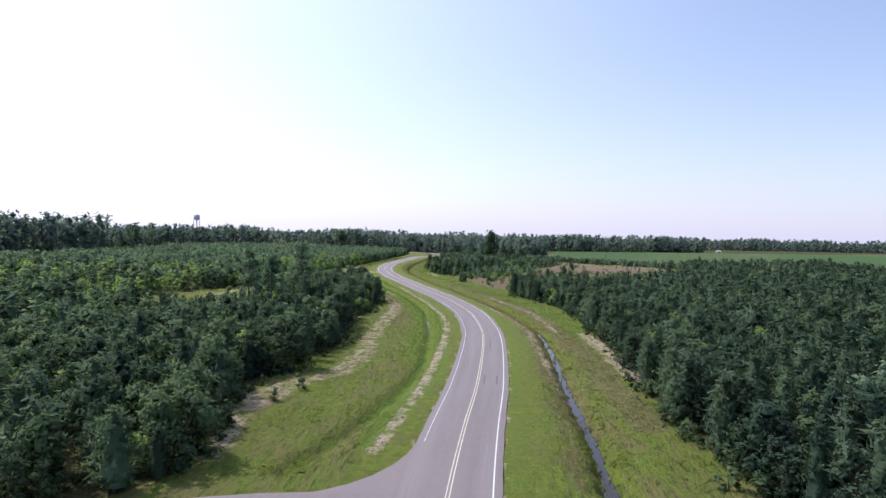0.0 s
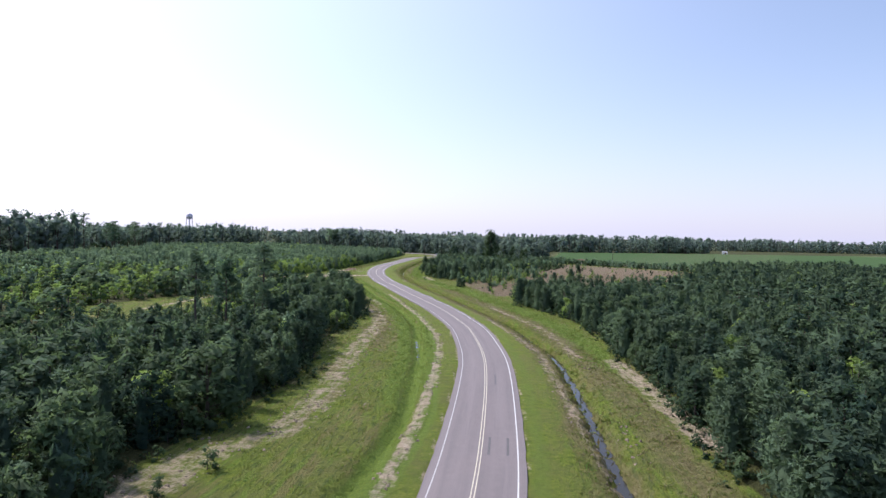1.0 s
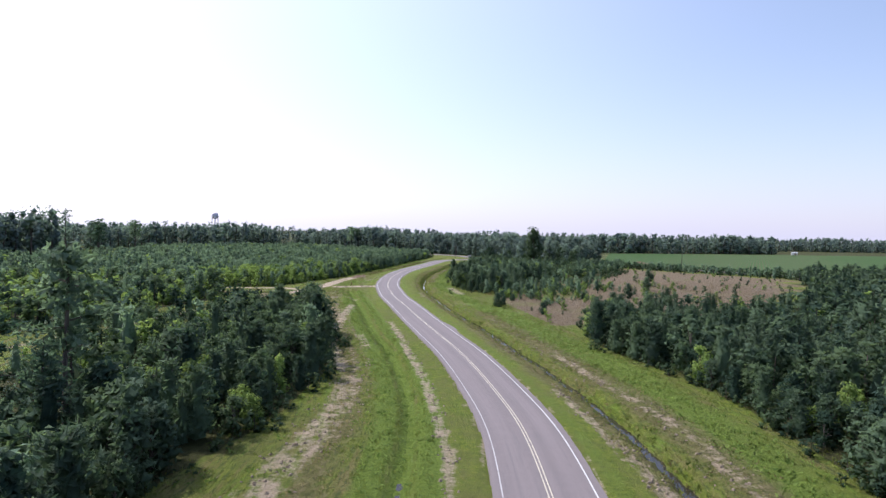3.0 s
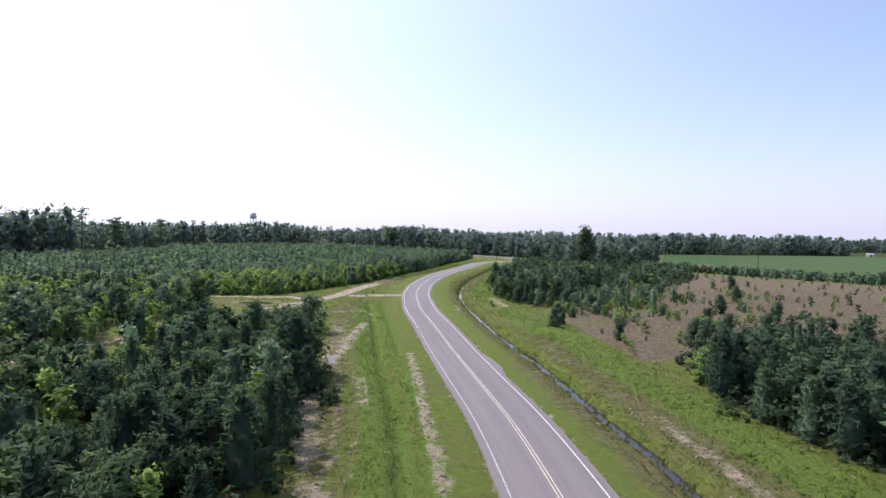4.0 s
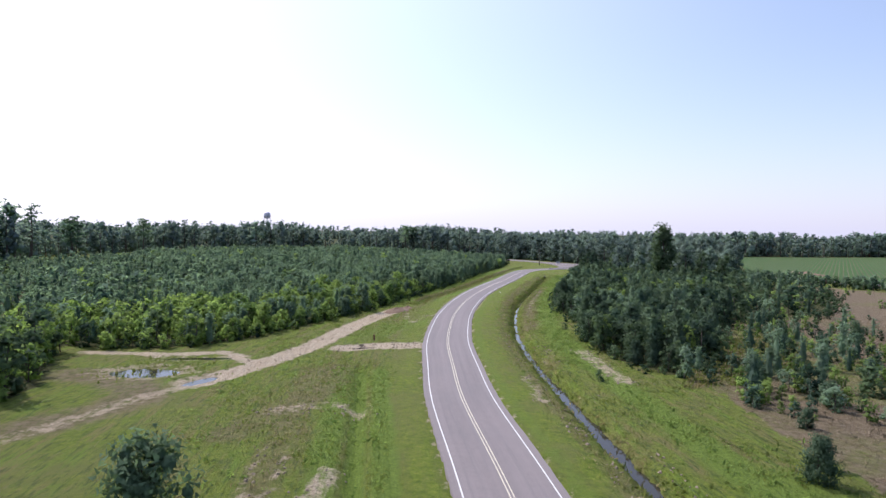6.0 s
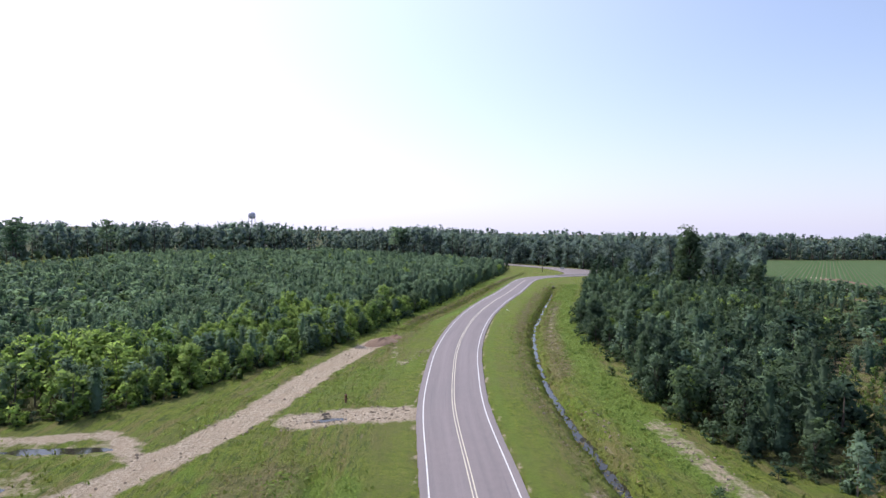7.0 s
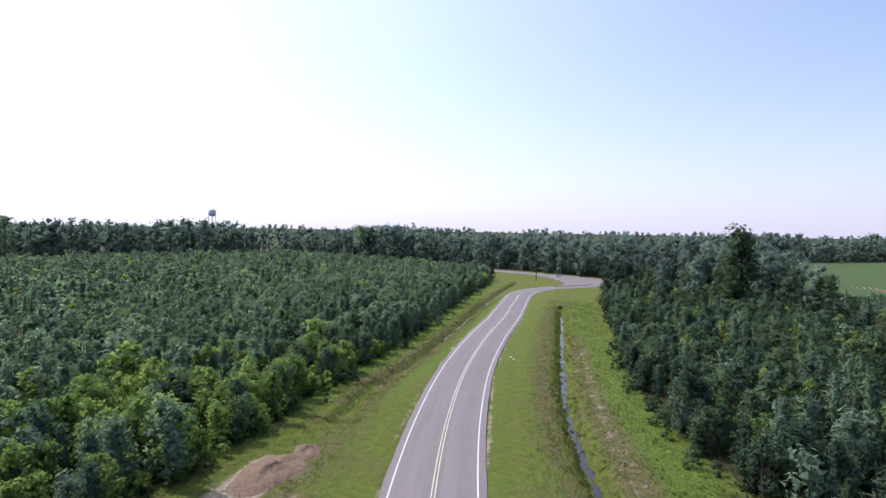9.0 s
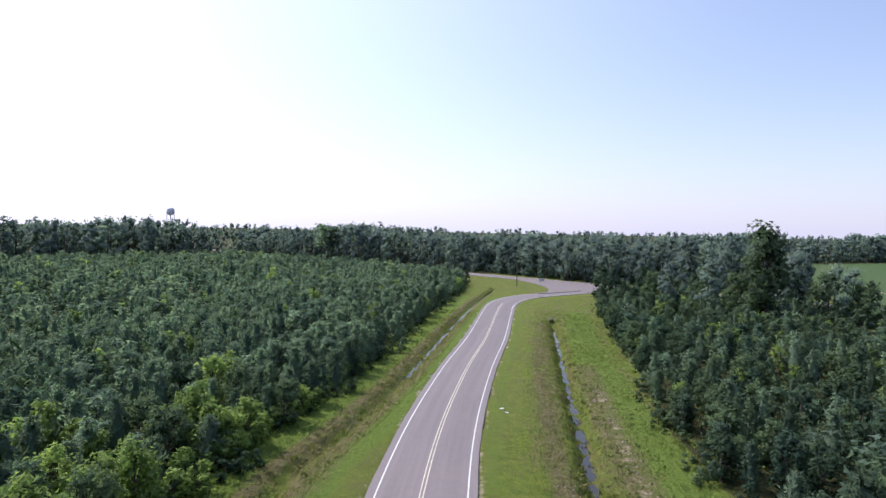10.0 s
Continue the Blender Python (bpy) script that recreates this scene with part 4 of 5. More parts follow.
SCRUB = [(4, 266), (12, 258), (26, 262), (44, 284), (54, 332), (24, 318), (15, 292), (10, 274)]
HEDGE = [(60, 446), (76, 424), (110, 394), (142, 360), (152, 371), (118, 406), (86, 440), (66, 458)]
SIZES = {"pine": (3.4, 7.2), "dark_pine": (3.6, 7.2), "broad": (3.6, 7.0), "lime": (3.0, 5.4)}
plant(WOOD_A, 2.75, 1, lambda x, y, r: pick(r, dark_pine=0.53, pine=0.02, broad=0.37, lime=0.07) if y < (200 if x > -42 else 150) else pick(r, pine=0.2, broad=0.25, lime=0.55), SIZES,
      lambda x, y: inside(x, y, CLEARING) | (distance(x, y, TRACK) < 2.6) | (distance(x, y, SIDE) < 4.9))
edge_c = np.array(WOOD_C[:18], float)
plant(WOOD_C, 2.5, 2, lambda x, y, r: pick(r, pine=0.30, broad=0.06, lime=0.64) if y < 352 and distance(np.array(x), np.array(y), edge_c) < 25 - max(0, y - 325) * 0.6
      else pick(r, pine=0.86, broad=0.09, lime=0.05), {"pine": (3.2, 5.6), "broad": (3.2, 5.4), "lime": (2.8, 5.4)})
plant(WOOD_D, 2.75, 4, lambda x, y, r: pick(r, dark_pine=0.64, pine=0.02, broad=0.29, lime=0.04), {"pine": (3.6, 7.0), "dark_pine": (3.6, 7.0), "broad": (3.2, 6.2), "lime": (3, 5)},
      lambda x, y: distance(x, y, CROSS) < 8)
WOOD_E_NEAR = [(-7.6, 332), (-5.2, 309), (-4.6, 288), (-0.5, 274), (4, 267), (10, 273), (15, 290), (24, 316), (34, 330)]
WOOD_E_BACK = [(-6, 374), (-7.5, 360), (-8.4, 336), (-7.6, 332), (34, 330), (52, 336), (74, 388), (70, 440), (50, 462), (30, 478), (16, 480), (6, 460), (3.5, 445), (-2.0, 401), (-3.5, 381)]
plant(WOOD_E_BACK, 2.9, 6, lambda x, y, r: pick(r, dark_pine=0.30, pine=0.2, broad=0.40, lime=0.10), {"pine": (2.8, 5.2), "dark_pine": (2.8, 5.4), "broad": (2.4, 4.8), "lime": (2.4, 4.2)})
plant(WOOD_E_NEAR, 2.9, 8, lambda x, y, r: pick(r, dark_pine=0.42, pine=0.2, broad=0.26, lime=0.12), {"pine": (3.4, 7.2), "dark_pine": (3.4, 7.2), "broad": (2.8, 6.0), "lime": (2.6, 4.8)},
      lambda x, y: inside(x, y, OPENING) & (wave(x, y, 0.45, 3) > -0.75))

for key, rows in WOODLAND.items():
    WOODLAND[key] = [(x, y, h * (0.58 if -68 < x < -31 and 116 < y < 164 else 1.0), w) for x, y, h, w in rows]

plant(SCRUB, 3.3, 14, lambda x, y, r: pick(r, pine=0.35, broad=0.35, lime=0.3), {"pine": (2.0, 4.6), "broad": (1.2, 3.4), "lime": (1.5, 3)})
plant(HEDGE, 1.7, 16, lambda x, y, r: pick(r, pine=0.5, broad=0.5), {"pine": (2.8, 5.2), "broad": (2.6, 4.4)})

NAMES = {"pine": ("young_pine", "grey-green young pine at the edge of the plantation", "pine tree"),
         "dark_pine": ("young_pine", "dark green bushy young pine at the edge of dense mixed wood", "pine tree"),
         "broad": ("broadleaf_tree", "dense dark green young broadleaved tree", "tree"),
         "lime": ("sapling", "slim bright yellow-green broadleaved sapling", "tree")}
STUFF = {"dark_pine": ("pine_wood", "dense young wood of dark green bushy pines", "pine trees"),
         "pine": ("pine_plantation", "close-set rows of dark green young pines", "pine trees"),
         "broad": ("broadleaf_wood", "dense dark green young broadleaved woodland", "woodland"),
         "lime": ("sapling_thicket", "thicket of bright yellow-green broadleaved saplings", "saplings")}
for kind, (shapes, leaf_mat) in KINDS.items():
    near = WOODLAND[kind, 0]
    d = distance(np.array([p[0] for p in near]), np.array([p[1] for p in near]), ROAD)
    order = np.argsort(d)
    name, label, category = NAMES[kind]
    set_trees(name, shapes[3], leaf_mat, [near[i] for i in order[:200]], label, category, name + "s along the verge")
    name, label, category = STUFF[kind]
    tree_stuff(name, shapes[4], leaf_mat, [near[i] for i in order[200:]], label, category)
    tree_stuff(name, shapes[1], leaf_mat, WOODLAND[kind, 1], label, category)
    tree_stuff(name, shapes[2], leaf_mat, WOODLAND[kind, 2], label, category)
    tree_stuff(name, shapes[5], leaf_mat, WOODLAND[kind, 5], label, category)

# single trees
LONE_PINES = [(-33, 218.5, 6.3, 1.0), (17.2, 222.8, 2.9, 0.8), (7.6, 235, 3.6, 0.8), (9.2, 238, 2.4, 0.8), (37, 243.5, 3.6, 0.8), (32, 227, 3.2, 0.8),
              (52, 250, 4.4, 0.8), (46, 264, 4.2, 0.8), (58, 290, 4.5, 0.8), (70, 330, 4.8, 0.8), (40, 299, 3.6, 0.9), (27, 295, 3.8, 0.8),
              (28, 220, 4.6, 0.8), (33, 221, 5.2, 0.75), (41, 226, 5.0, 0.8), (18, 257, 2.6, 0.9), (12, 248, 2.0, 0.9)]
LONE = [broad_shape(s, 26, 80, 0.05, 0.03, 0.46, 0.5, fine=True, inner=0.4) for s in (5, 6)]
set_trees("lone_pine", LONE, SHADE_LEAF, LONE_PINES, "bushy young pine standing alone in grass", "pine tree", "lone pines")
TALL = [tall_pine_shape(s, 0.036, 0.46, 60) for s in (1, 2, 3)]
set_trees("tall_pine", TALL, HAZED_PINE_LEAF, [(-31.4, 136, 16.8, 1.1), (-40.7, 128.7, 15.3, 1.1), (-37.9, 135, 13.6, 1.1), (-29.6, 131, 9.5, 1.1), (-34.5, 141, 11.0, 1.0)], "tall slender pine with bare trunk and ragged crown", "pine tree", "tall pines")

# forests behind, their leaf colour carrying the haze of distance
FOREST = {0: [broad_shape(s, 17, 38, 0.040, 0.0, 0.30, limbs=False, inner=0.65) for s in range(60, 66)], 1: [broad_shape(s, 13, 12, 0.058, 0.0, 0.33, limbs=False, inner=0.7) for s in range(70, 76)],
          2: [broad_shape(s, 8, 7, 0.09, 0.0, 0.38, limbs=False, inner=0.7) for s in range(75, 79)]}
FOREST_PINE = {1: [tall_pine_shape(s, 0.050, 0.35, 9, 0.040) for s in range(80, 84)]}


def belt(line, depth, spacing, heights, seed, lod, away=1.0, pines=0.25):
    """A band of tall trees along a line of the plan, on its outer side."""
    rng = np.random.default_rng(seed)
    pts = spline(line, spacing)
    side = frame_of(pts) * away
    places = {"broad": [], "pine": []}
    for p, s in zip(pts, side):
        for k in range(int(depth / spacing)):
            q = p + s * (k + rng.uniform(0, 0.9)) * spacing + rng.normal(0, spacing * 0.3, 2)
            h = rng.uniform(*heights) * (1 + 0.10 * math.sin(q[0] * 0.05) + 0.07 * math.sin(q[1] * 0.09 + q[0] * 0.021))
            places["pine" if rng.uniform() < pines else "broad"].append((q[0], q[1], h, rng.uniform(0.8, 1.2)))
    return places


FORESTS = [belt([(-320, 100), (-252, 230), (-238, 330), (-232, 424)], 50, 7.5, (20, 26.5), 1, 1, -1.0),
           belt([(-240, 412), (-262, 470), (-255, 540), (-178, 655)], 60, 7.5, (16, 22), 8, 1, -1.0),
           belt([(-178, 655), (-108, 622), (-66, 604), (-34, 578)], 60, 6.5, (15, 21), 2, 1, -1.0, 0.35),
           belt([(-34, 576), (-3, 548), (24, 524), (48, 501), (64, 488)], 40, 4.8, (9, 18), 3, 0, -1.0, 0.1),
           belt([(110, 690), (132, 702), (240, 752), (345, 800)], 40, 7.5, (15, 21), 4, 1, -1.0, 0.1),
           belt([(345, 800), (372, 900), (480, 1000), (760, 1040), (1100, 1000)], 50, 10, (16, 21), 5, 1, -1.0, 0.15),
           belt([(320, 430), (420, 500), (520, 560)], 40, 9, (17, 24), 6, 1, 1.0, 0.1),
           belt([(-1200, 900), (-700, 1000), (-300, 1150), (100, 1250), (600, 1300), (1300, 1200)], 40, 12, (17, 23), 7, 1, -1.0, 0.2)]
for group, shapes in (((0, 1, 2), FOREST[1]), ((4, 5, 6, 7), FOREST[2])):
    tree_stuff("forest", shapes, HAZED_FOREST_LEAF, [p for f in group for p in FORESTS[f]["broad"]], "distant mixed forest of tall trees, leaf colour paled and blued for haze", "forest")
    tree_stuff("forest", FOREST_PINE[1], HAZED_FOREST_LEAF, [p for f in group for p in FORESTS[f]["pine"]], "tall ragged pines standing above the distant forest", "forest")
set_trees("forest_tree", FOREST[0], HAZED_FOREST_LEAF, FORESTS[3]["broad"][:280], "tall broadleaved tree behind the main road, leaf colour blued for haze", "tree", "trees behind the main road")
tree_stuff("forest", FOREST[0], HAZED_FOREST_LEAF, FORESTS[3]["broad"][280:] + FORESTS[3]["pine"], "tall trees behind the main road, leaf colour blued for haze", "forest")
BACK_BELT = belt([(6, 468), (22, 454), (38, 440), (50, 426)], 12, 5.5, (7, 11), 21, 0, -1.0, 0.0)["broad"]
set_trees("wood_edge_tree", FOREST[0], BROAD_LEAF, BACK_BELT, "leafy broadleaved tree in the belt behind the young wood", "tree", "trees behind the young wood")
set_trees("large_tree", [broad_shape(7, 26, 90, 0.036, 0.04, 0.23, 0.6)], BROAD_LEAF, [(34, 429, 21.8, 1.0)], "very tall dense dark green tree rising above the young wood", "tree", "large trees")
BIG = [(43, 436, 15.5, 0.9), (27, 442, 13.5, 0.9), (20, 447, 13, 0.9), (52, 436, 13, 1.0), (60, 444, 12, 1.0), (48, 447, 14, 0.9)]
set_trees("large_tree", FOREST[0], HAZED_FOREST_LEAF, BIG, "large tree in haze-tinted leaves rising above the young wood", "tree", "large trees")
FAR_PINES = [(-219, 432, 22, 1.5), (-108, 619, 21.5, 1.3), (-103, 622, 20.5, 1.3), (-252, 528, 23, 1.3), (-214, 425, 19, 1.2)]
set_trees("tall_pine", [tall_pine_shape(s, 0.05, 0.45) for s in (7, 8)], HAZED_PINE_LEAF, FAR_PINES, "tall pine with rounded crown standing above the forest edge", "pine tree", "far tall pines")

# undergrowth along the woods' edges
under = []
urng = np.random.default_rng(31)
for edge in (WOOD_A[:16], WOOD_C[:14], WOOD_D[:11], WOOD_E[:12], WOOD_E[16:]):
    for p in spline(edge, 1.0):
        if urng.uniform() < 0.8 and p[1] > 40:
            under.append((p[0] + urng.normal(0, 0.9), p[1] + urng.normal(0, 0.6), urng.uniform(0.6, 1.9), urng.uniform(1.0, 1.5)))
tree_stuff("undergrowth", [broad_shape(s, 5, 16, 0.15, 0.0, 0.42, limbs=False) for s in range(110, 114)], BROAD_LEAF, under, "low leafy undergrowth along the edge of the woods", "undergrowth")

low_limes = [(p[0] + urng.normal(-0.6, 0.7), p[1] + urng.normal(0, 0.6), urng.uniform(1.0, 2.6), urng.uniform(1.0, 1.4)) for p in spline(WOOD_C[:10], 0.8)]
tree_stuff("undergrowth", [broad_shape(s, 6, 20, 0.13, 0.0, 0.40, limbs=False) for s in range(115, 118)], LIME_LEAF, low_limes, "low bright green saplings at the edge of the plantation", "undergrowth")


# shrubs and dry grass of the old field
SHRUBS = [broad_shape(s, 7, 26, 0.095, 0.02, 0.42, fine=False) for s in range(90, 94)]
sx, sy, srng = scatter(DRY_FIELD, 6.2, 77)
shrub_places = [(x, y, srng.uniform(0.7, 2.4), srng.uniform(0.9, 1.4)) for x, y in zip(sx, sy) if srng.uniform() < 0.45 + 0.45 * (x < 45 and y > 255)]
set_trees("shrub", SHRUBS, LIME_LEAF, shrub_places[::3], "low bright green shrub in dry brown grass", "shrub", "shrubs of the old field")
set_trees("shrub", SHRUBS, BROAD_LEAF, shrub_places[1::3] + shrub_places[2::3], "low dark green shrub in dry brown grass", "shrub", "shrubs of the old field")
DRIFTS = [(22, 246, 5, 14), (16, 258, 6, 16), (31, 252, 4, 12), (37, 236, 4, 9), (30, 270, 6, 14), (46, 250, 5, 10), (55, 272, 7, 14), (60, 258, 5, 9), (11, 254, 3, 9), (68, 300, 8, 14), (44, 290, 6, 10)]
drift_places = [(srng.normal(x, r * 0.45), srng.normal(y, r * 0.8), srng.uniform(0.9, 2.6), srng.uniform(0.9, 1.3)) for x, y, r, n in DRIFTS for _ in range(n)]
set_trees("shrub", SHRUBS, LIME_LEAF, drift_places[::2], "leafy yellow-green shrub in a drift across dry grass", "shrub", "shrubs of the old field")
set_trees("shrub", SHRUBS, HAZED_PINE_LEAF, drift_places[1::2], "small grey-green bushy seedling in dry grass", "shrub", "shrubs of the old field")
EDGE_SHRUBS = [(-18, 66, 1.6, 1.3), (-16.5, 71, 1.9, 1.2), (-19.5, 57, 1.3, 1.2), (-14.5, 101, 1.3, 1.4), (-14.3, 106, 1.0, 1.4), (-14.8, 140, 1.2, 1.5),
               (-31.5, 214, 1.3, 0.9), (20.5, 183, 1.4, 1.3), (-5, 262, 1.5, 1.2), (-7.5, 300, 1.3, 1.4), (-9, 322, 1.6, 1.3), (-9.5, 345, 1.1, 1.5),
               (-4, 368, 2.2, 1.2), (27, 70, 1.8, 1.1), (29, 100, 1.2, 1.2), (-43, 345, 1.6, 1.2), (-40, 384, 1.8, 1.1), (-46.5, 340, 1.7, 1.2)]
set_trees("bush", SHRUBS, BROAD_LEAF, EDGE_SHRUBS, "small leafy bush at the edge of the wood", "bush", "bushes along the wood's edge")


def tufts(name, mat, x, y, rng, height, blades, label, spread=0.5, upright=0.8):
    """Low growth on the ground, joined: a few leaves at each place."""
    z = ground_height(x, y)
    h = rng.uniform(*height, len(x))
    c = np.repeat(np.c_[x, y, z], blades, 0)
    hh = np.repeat(h, blades)[:, None]
    n = len(c)
    c = c + rng.normal(0, 1, (n, 3)) * hh * (spread, spread, 0.05) + np.c_[np.zeros((n, 2)), hh * 0.42]
    normal = rng.normal(0, 1, (n, 3)) * (1, 1, 1 - upright)
    along = rng.normal(0, 0.45, (n, 3)) * (1, 1, 0.2) + (0, 0, upright) + rng.normal(0, 1 - upright, (n, 3))
    v, q = cards(c, normal, along, 1.0, 0.42, rng)
    v = (v.reshape(-1, 3, 3) - c[:, None]) * hh[:, None] + c[:, None]
    me = numpy_mesh(name, v.reshape(-1, 3), q, [mat], tone=np.repeat(np.repeat(rng.uniform(size=len(x)), blades), 3),
                    puff=rounded(np.tile((0, 0, 1.0), (n, 1)), rng, 0.35))
    tagged(new(name, me), label, "grass", kind="stuff")


def verge_places(count, seed, y0, y1, reach):
    rng = np.random.default_rng(seed)
    y = rng.uniform(y0, y1, count)
    x = np.interp(y, ROAD[:, 1], ROAD[:, 0]) + rng.uniform(-reach, reach, count)
    return x, y, rng


def paved_gap(x, y):
    return np.minimum(np.minimum(distance(x, y, ROAD) - 3.9, distance(x, y, SIDE) - 3.9), distance(x, y, CROSS) - 5.2)


gx, gy, grng = verge_places(90000, 5, 44, 440, 27)
gap = paved_gap(gx, gy)
rough = np.clip(0.40 + 0.55 * wave(gx, gy, 0.35, 4) + 0.3 * wave(gx, gy, 1.1, 1), 0, 1) * np.clip((gap - 2.5) / 4, 0, 1)
wet = np.minimum(distance(gx, gy, DITCH_R), np.minimum(distance(gx, gy, DITCH_L), distance(gx, gy, DITCH_L2)))
rough = np.where((wet < 2.6) & (wet > 0.6), 0.75, rough) * (wet > 0.55)
bare = strips(gx, gy, BARE)
keep = (gap > 0.5) & (grng.uniform(size=len(gx)) < rough) & (bare < 0.3)
tufts("grass_tufts", GRASS_BLADE, gx[keep], gy[keep], grng, (0.10, 0.30), 3, "rough green grass tufts on the verge")
bx, by, brng = verge_places(30000, 6, 44, 440, 28)
gap = paved_gap(bx, by)
weedy = np.clip(strips(bx, by, LUSH) * 0.9 + 0.25 * wave(bx, by, 0.25, 9) + (gap > 14) * 0.10, 0, 1)
wet = np.minimum(distance(bx, by, DITCH_R), distance(bx, by, DITCH_L2))
keep = (gap > 4.5) & (brng.uniform(size=len(bx)) < weedy) & (wet > 1.1) & (strips(bx, by, BARE) < 0.35)
tufts("weeds", WEED_LEAF, bx[keep], by[keep], brng, (0.14, 0.42), 5, "leafy bright green weeds on the ditch bank", 0.7, 0.35)
# overhanging growth along the water
wx, wy, wrng = verge_places(60000, 61, 46, 430, 24)
wet = np.minimum(distance(wx, wy, DITCH_R), distance(wx, wy, DITCH_L2))
keep = (wet > 0.35) & (wet < 1.5) & (wrng.uniform(size=len(wx)) < np.clip(0.5 + 0.8 * wave(wx, wy, 0.5, 8), 0.08, 1))
half = wrng.uniform(size=len(wx)) < 0.55
tufts("bank_grass", GRASS_BLADE, wx[keep & half], wy[keep & half], wrng, (0.2, 0.55), 4, "long green grass hanging over the ditch water", 0.5, 0.7)
tufts("bank_grass", STRAW_BLADE, wx[keep & ~half], wy[keep & ~half], wrng, (0.15, 0.45), 4, "withered brown grass on the ditch banks", 0.6, 0.6)
dx, dy, drng = scatter(DRY_FIELD, 0.85, 8)
keep = (dy < 330) & (dx < 100) & (drng.uniform(size=len(dx)) < np.clip(0.5 + 0.5 * wave(dx, dy, 0.2, 5), 0.05, 1) * np.where((dx < 34) & (dy > 258), 0.5, 1))
tufts("dry_grass", DRY_BLADE, dx[keep], dy[keep], drng, (0.14, 0.40), 3, "dry reddish-brown grass in the old field", 0.7, 0.6)
ox, oy, orng = scatter(OPENING, 0.55, 19)
odd = orng.uniform(size=len(ox)) < 0.75
tufts("long_grass", GRASS_BLADE, ox[odd], oy[odd], orng, (0.2, 0.5), 4, "long green grass between scattered young trees", 0.6, 0.7)
tufts("long_grass", STRAW_BLADE, ox[~odd], oy[~odd], orng, (0.2, 0.5), 4, "long straw-coloured grass between scattered young trees", 0.6, 0.7)
ex, ey, erng = verge_places(26000, 9, 44, 430, 26)
keep = (paved_gap(ex, ey) > 3) & (erng.uniform(size=len(ex)) < strips(ex, ey, DRY) * 1.1)
tufts("dry_grass", STRAW_BLADE, ex[keep], ey[keep], erng, (0.10, 0.36), 4, "brown cut stalks along the ditch", 0.9, 0.3)


# ---- things ----
def lathe(profile, sides=16):
    """A round body from (radius, height) rows."""
    rows = [[(r * math.cos(a), r * math.sin(a), z) for a in np.arange(sides) * 2 * math.pi / sides] for r, z in profile]
    quads = [(i * sides + j, i * sides + (j + 1) % sides, (i + 1) * sides + (j + 1) % sides, (i + 1) * sides + j)
             for i in range(len(profile) - 1) for j in range(sides)]
    return np.array(rows).reshape(-1, 3), np.array(quads)


def part(name, bm, mat, parent, label=""):
    me = bpy.data.meshes.new(name)
    bm.to_mesh(me)
    bm.free()
    me.materials.append(mat)
    ob = new(name, me)
    ob.parent = parent
    return tagged(ob, label) if label else ob


def box(size, at, soft=0.02, turn=0.0):
    bm = bmesh.new()
    bmesh.ops.create_cube(bm, size=1, matrix=pose(*at, 0, 0, turn) @ Matrix.Diagonal((*size, 1)))
    bmesh.ops.bevel(bm, geom=bm.edges, offset=soft, segments=2, affect="EDGES", profile=0.5)
    return bm


def water_tower(x, y):
    ob = tagged(new("water_tower"), "tall water tower with white tank tinted lilac-grey for haze, on slender legs", "water tower")
    ob.location = (x, y, -0.2)
    part_mesh("tank", *lathe([(0.2, 43.8), (2.2, 43.5), (4.3, 42.4), (5.3, 40.8), (5.5, 39), (5.5, 36.2), (5.0, 34.3), (3.4, 32.9), (0.9, 32.2), (0.2, 32.1)], 24), HAZED_TANK_PAINT, ob, smooth=True)
    part_mesh("riser", *lathe([(0.75, 0), (0.75, 32.4)], 12), HAZED_TANK_PAINT, ob, smooth=True)
    part_mesh("walkway", *lathe([(5.5, 36.1), (6.3, 36.1), (6.3, 37.1), (6.25, 37.1), (6.25, 36.2), (5.5, 36.2)], 24), STEEL, ob)
    for k in range(6):
        a = k * math.pi / 3
        c, s = math.cos(a), math.sin(a)
        part_mesh("leg", *tube([(7.6 * c, 7.6 * s, 0), (5.4 * c, 5.4 * s, 36)], (0.36, 0.32), 8), HAZED_TANK_PAINT, ob)
        b = a + math.pi / 3
        for z in (12, 24):
            r = 7.6 - 2.2 * z / 36
            part_mesh("strut", *tube([(r * c, r * s, z), (r * math.cos(b), r * math.sin(b), z)], (0.14, 0.14), 5), STEEL, ob)


water_tower(-471, 1164)


def utility_pole(x, y, height, label):
    ob = tagged(new("utility_pole"), label, "utility pole", "utility poles")
    ob.location = (x, y, -0.2)
    part_mesh("pole", *tube([(0, 0, -0.3), (0.03, 0, height * 0.5), (0.05, 0, height)], (0.19, 0.16, 0.12), 10), WOOD_POLE, ob, smooth=True)
    part("crossarm", box((1.9, 0.10, 0.12), (0.05, 0.14, height - 0.5), 0.01, 40), WOOD_POLE, ob)
    for k in (-0.8, 0.0, 0.8):
        c, s = math.cos(radians(40)), math.sin(radians(40))
        part_mesh("insulator", *[v + np.array([0.05 + k * c, 0.14 + k * s, height - 0.45]) if i == 0 else v
                                 for i, v in enumerate(lathe([(0.01, 0.0), (0.05, 0.02), (0.05, 0.08), (0.03, 0.1), (0.05, 0.14), (0.01, 0.17)], 8))], STEEL, ob)


utility_pole(-12.4, 505.5, 8.2, "dark wooden utility pole on the grass by the junction")
utility_pole(116, 432, 8.5, "thin dark wooden pole at the edge of the crop field")


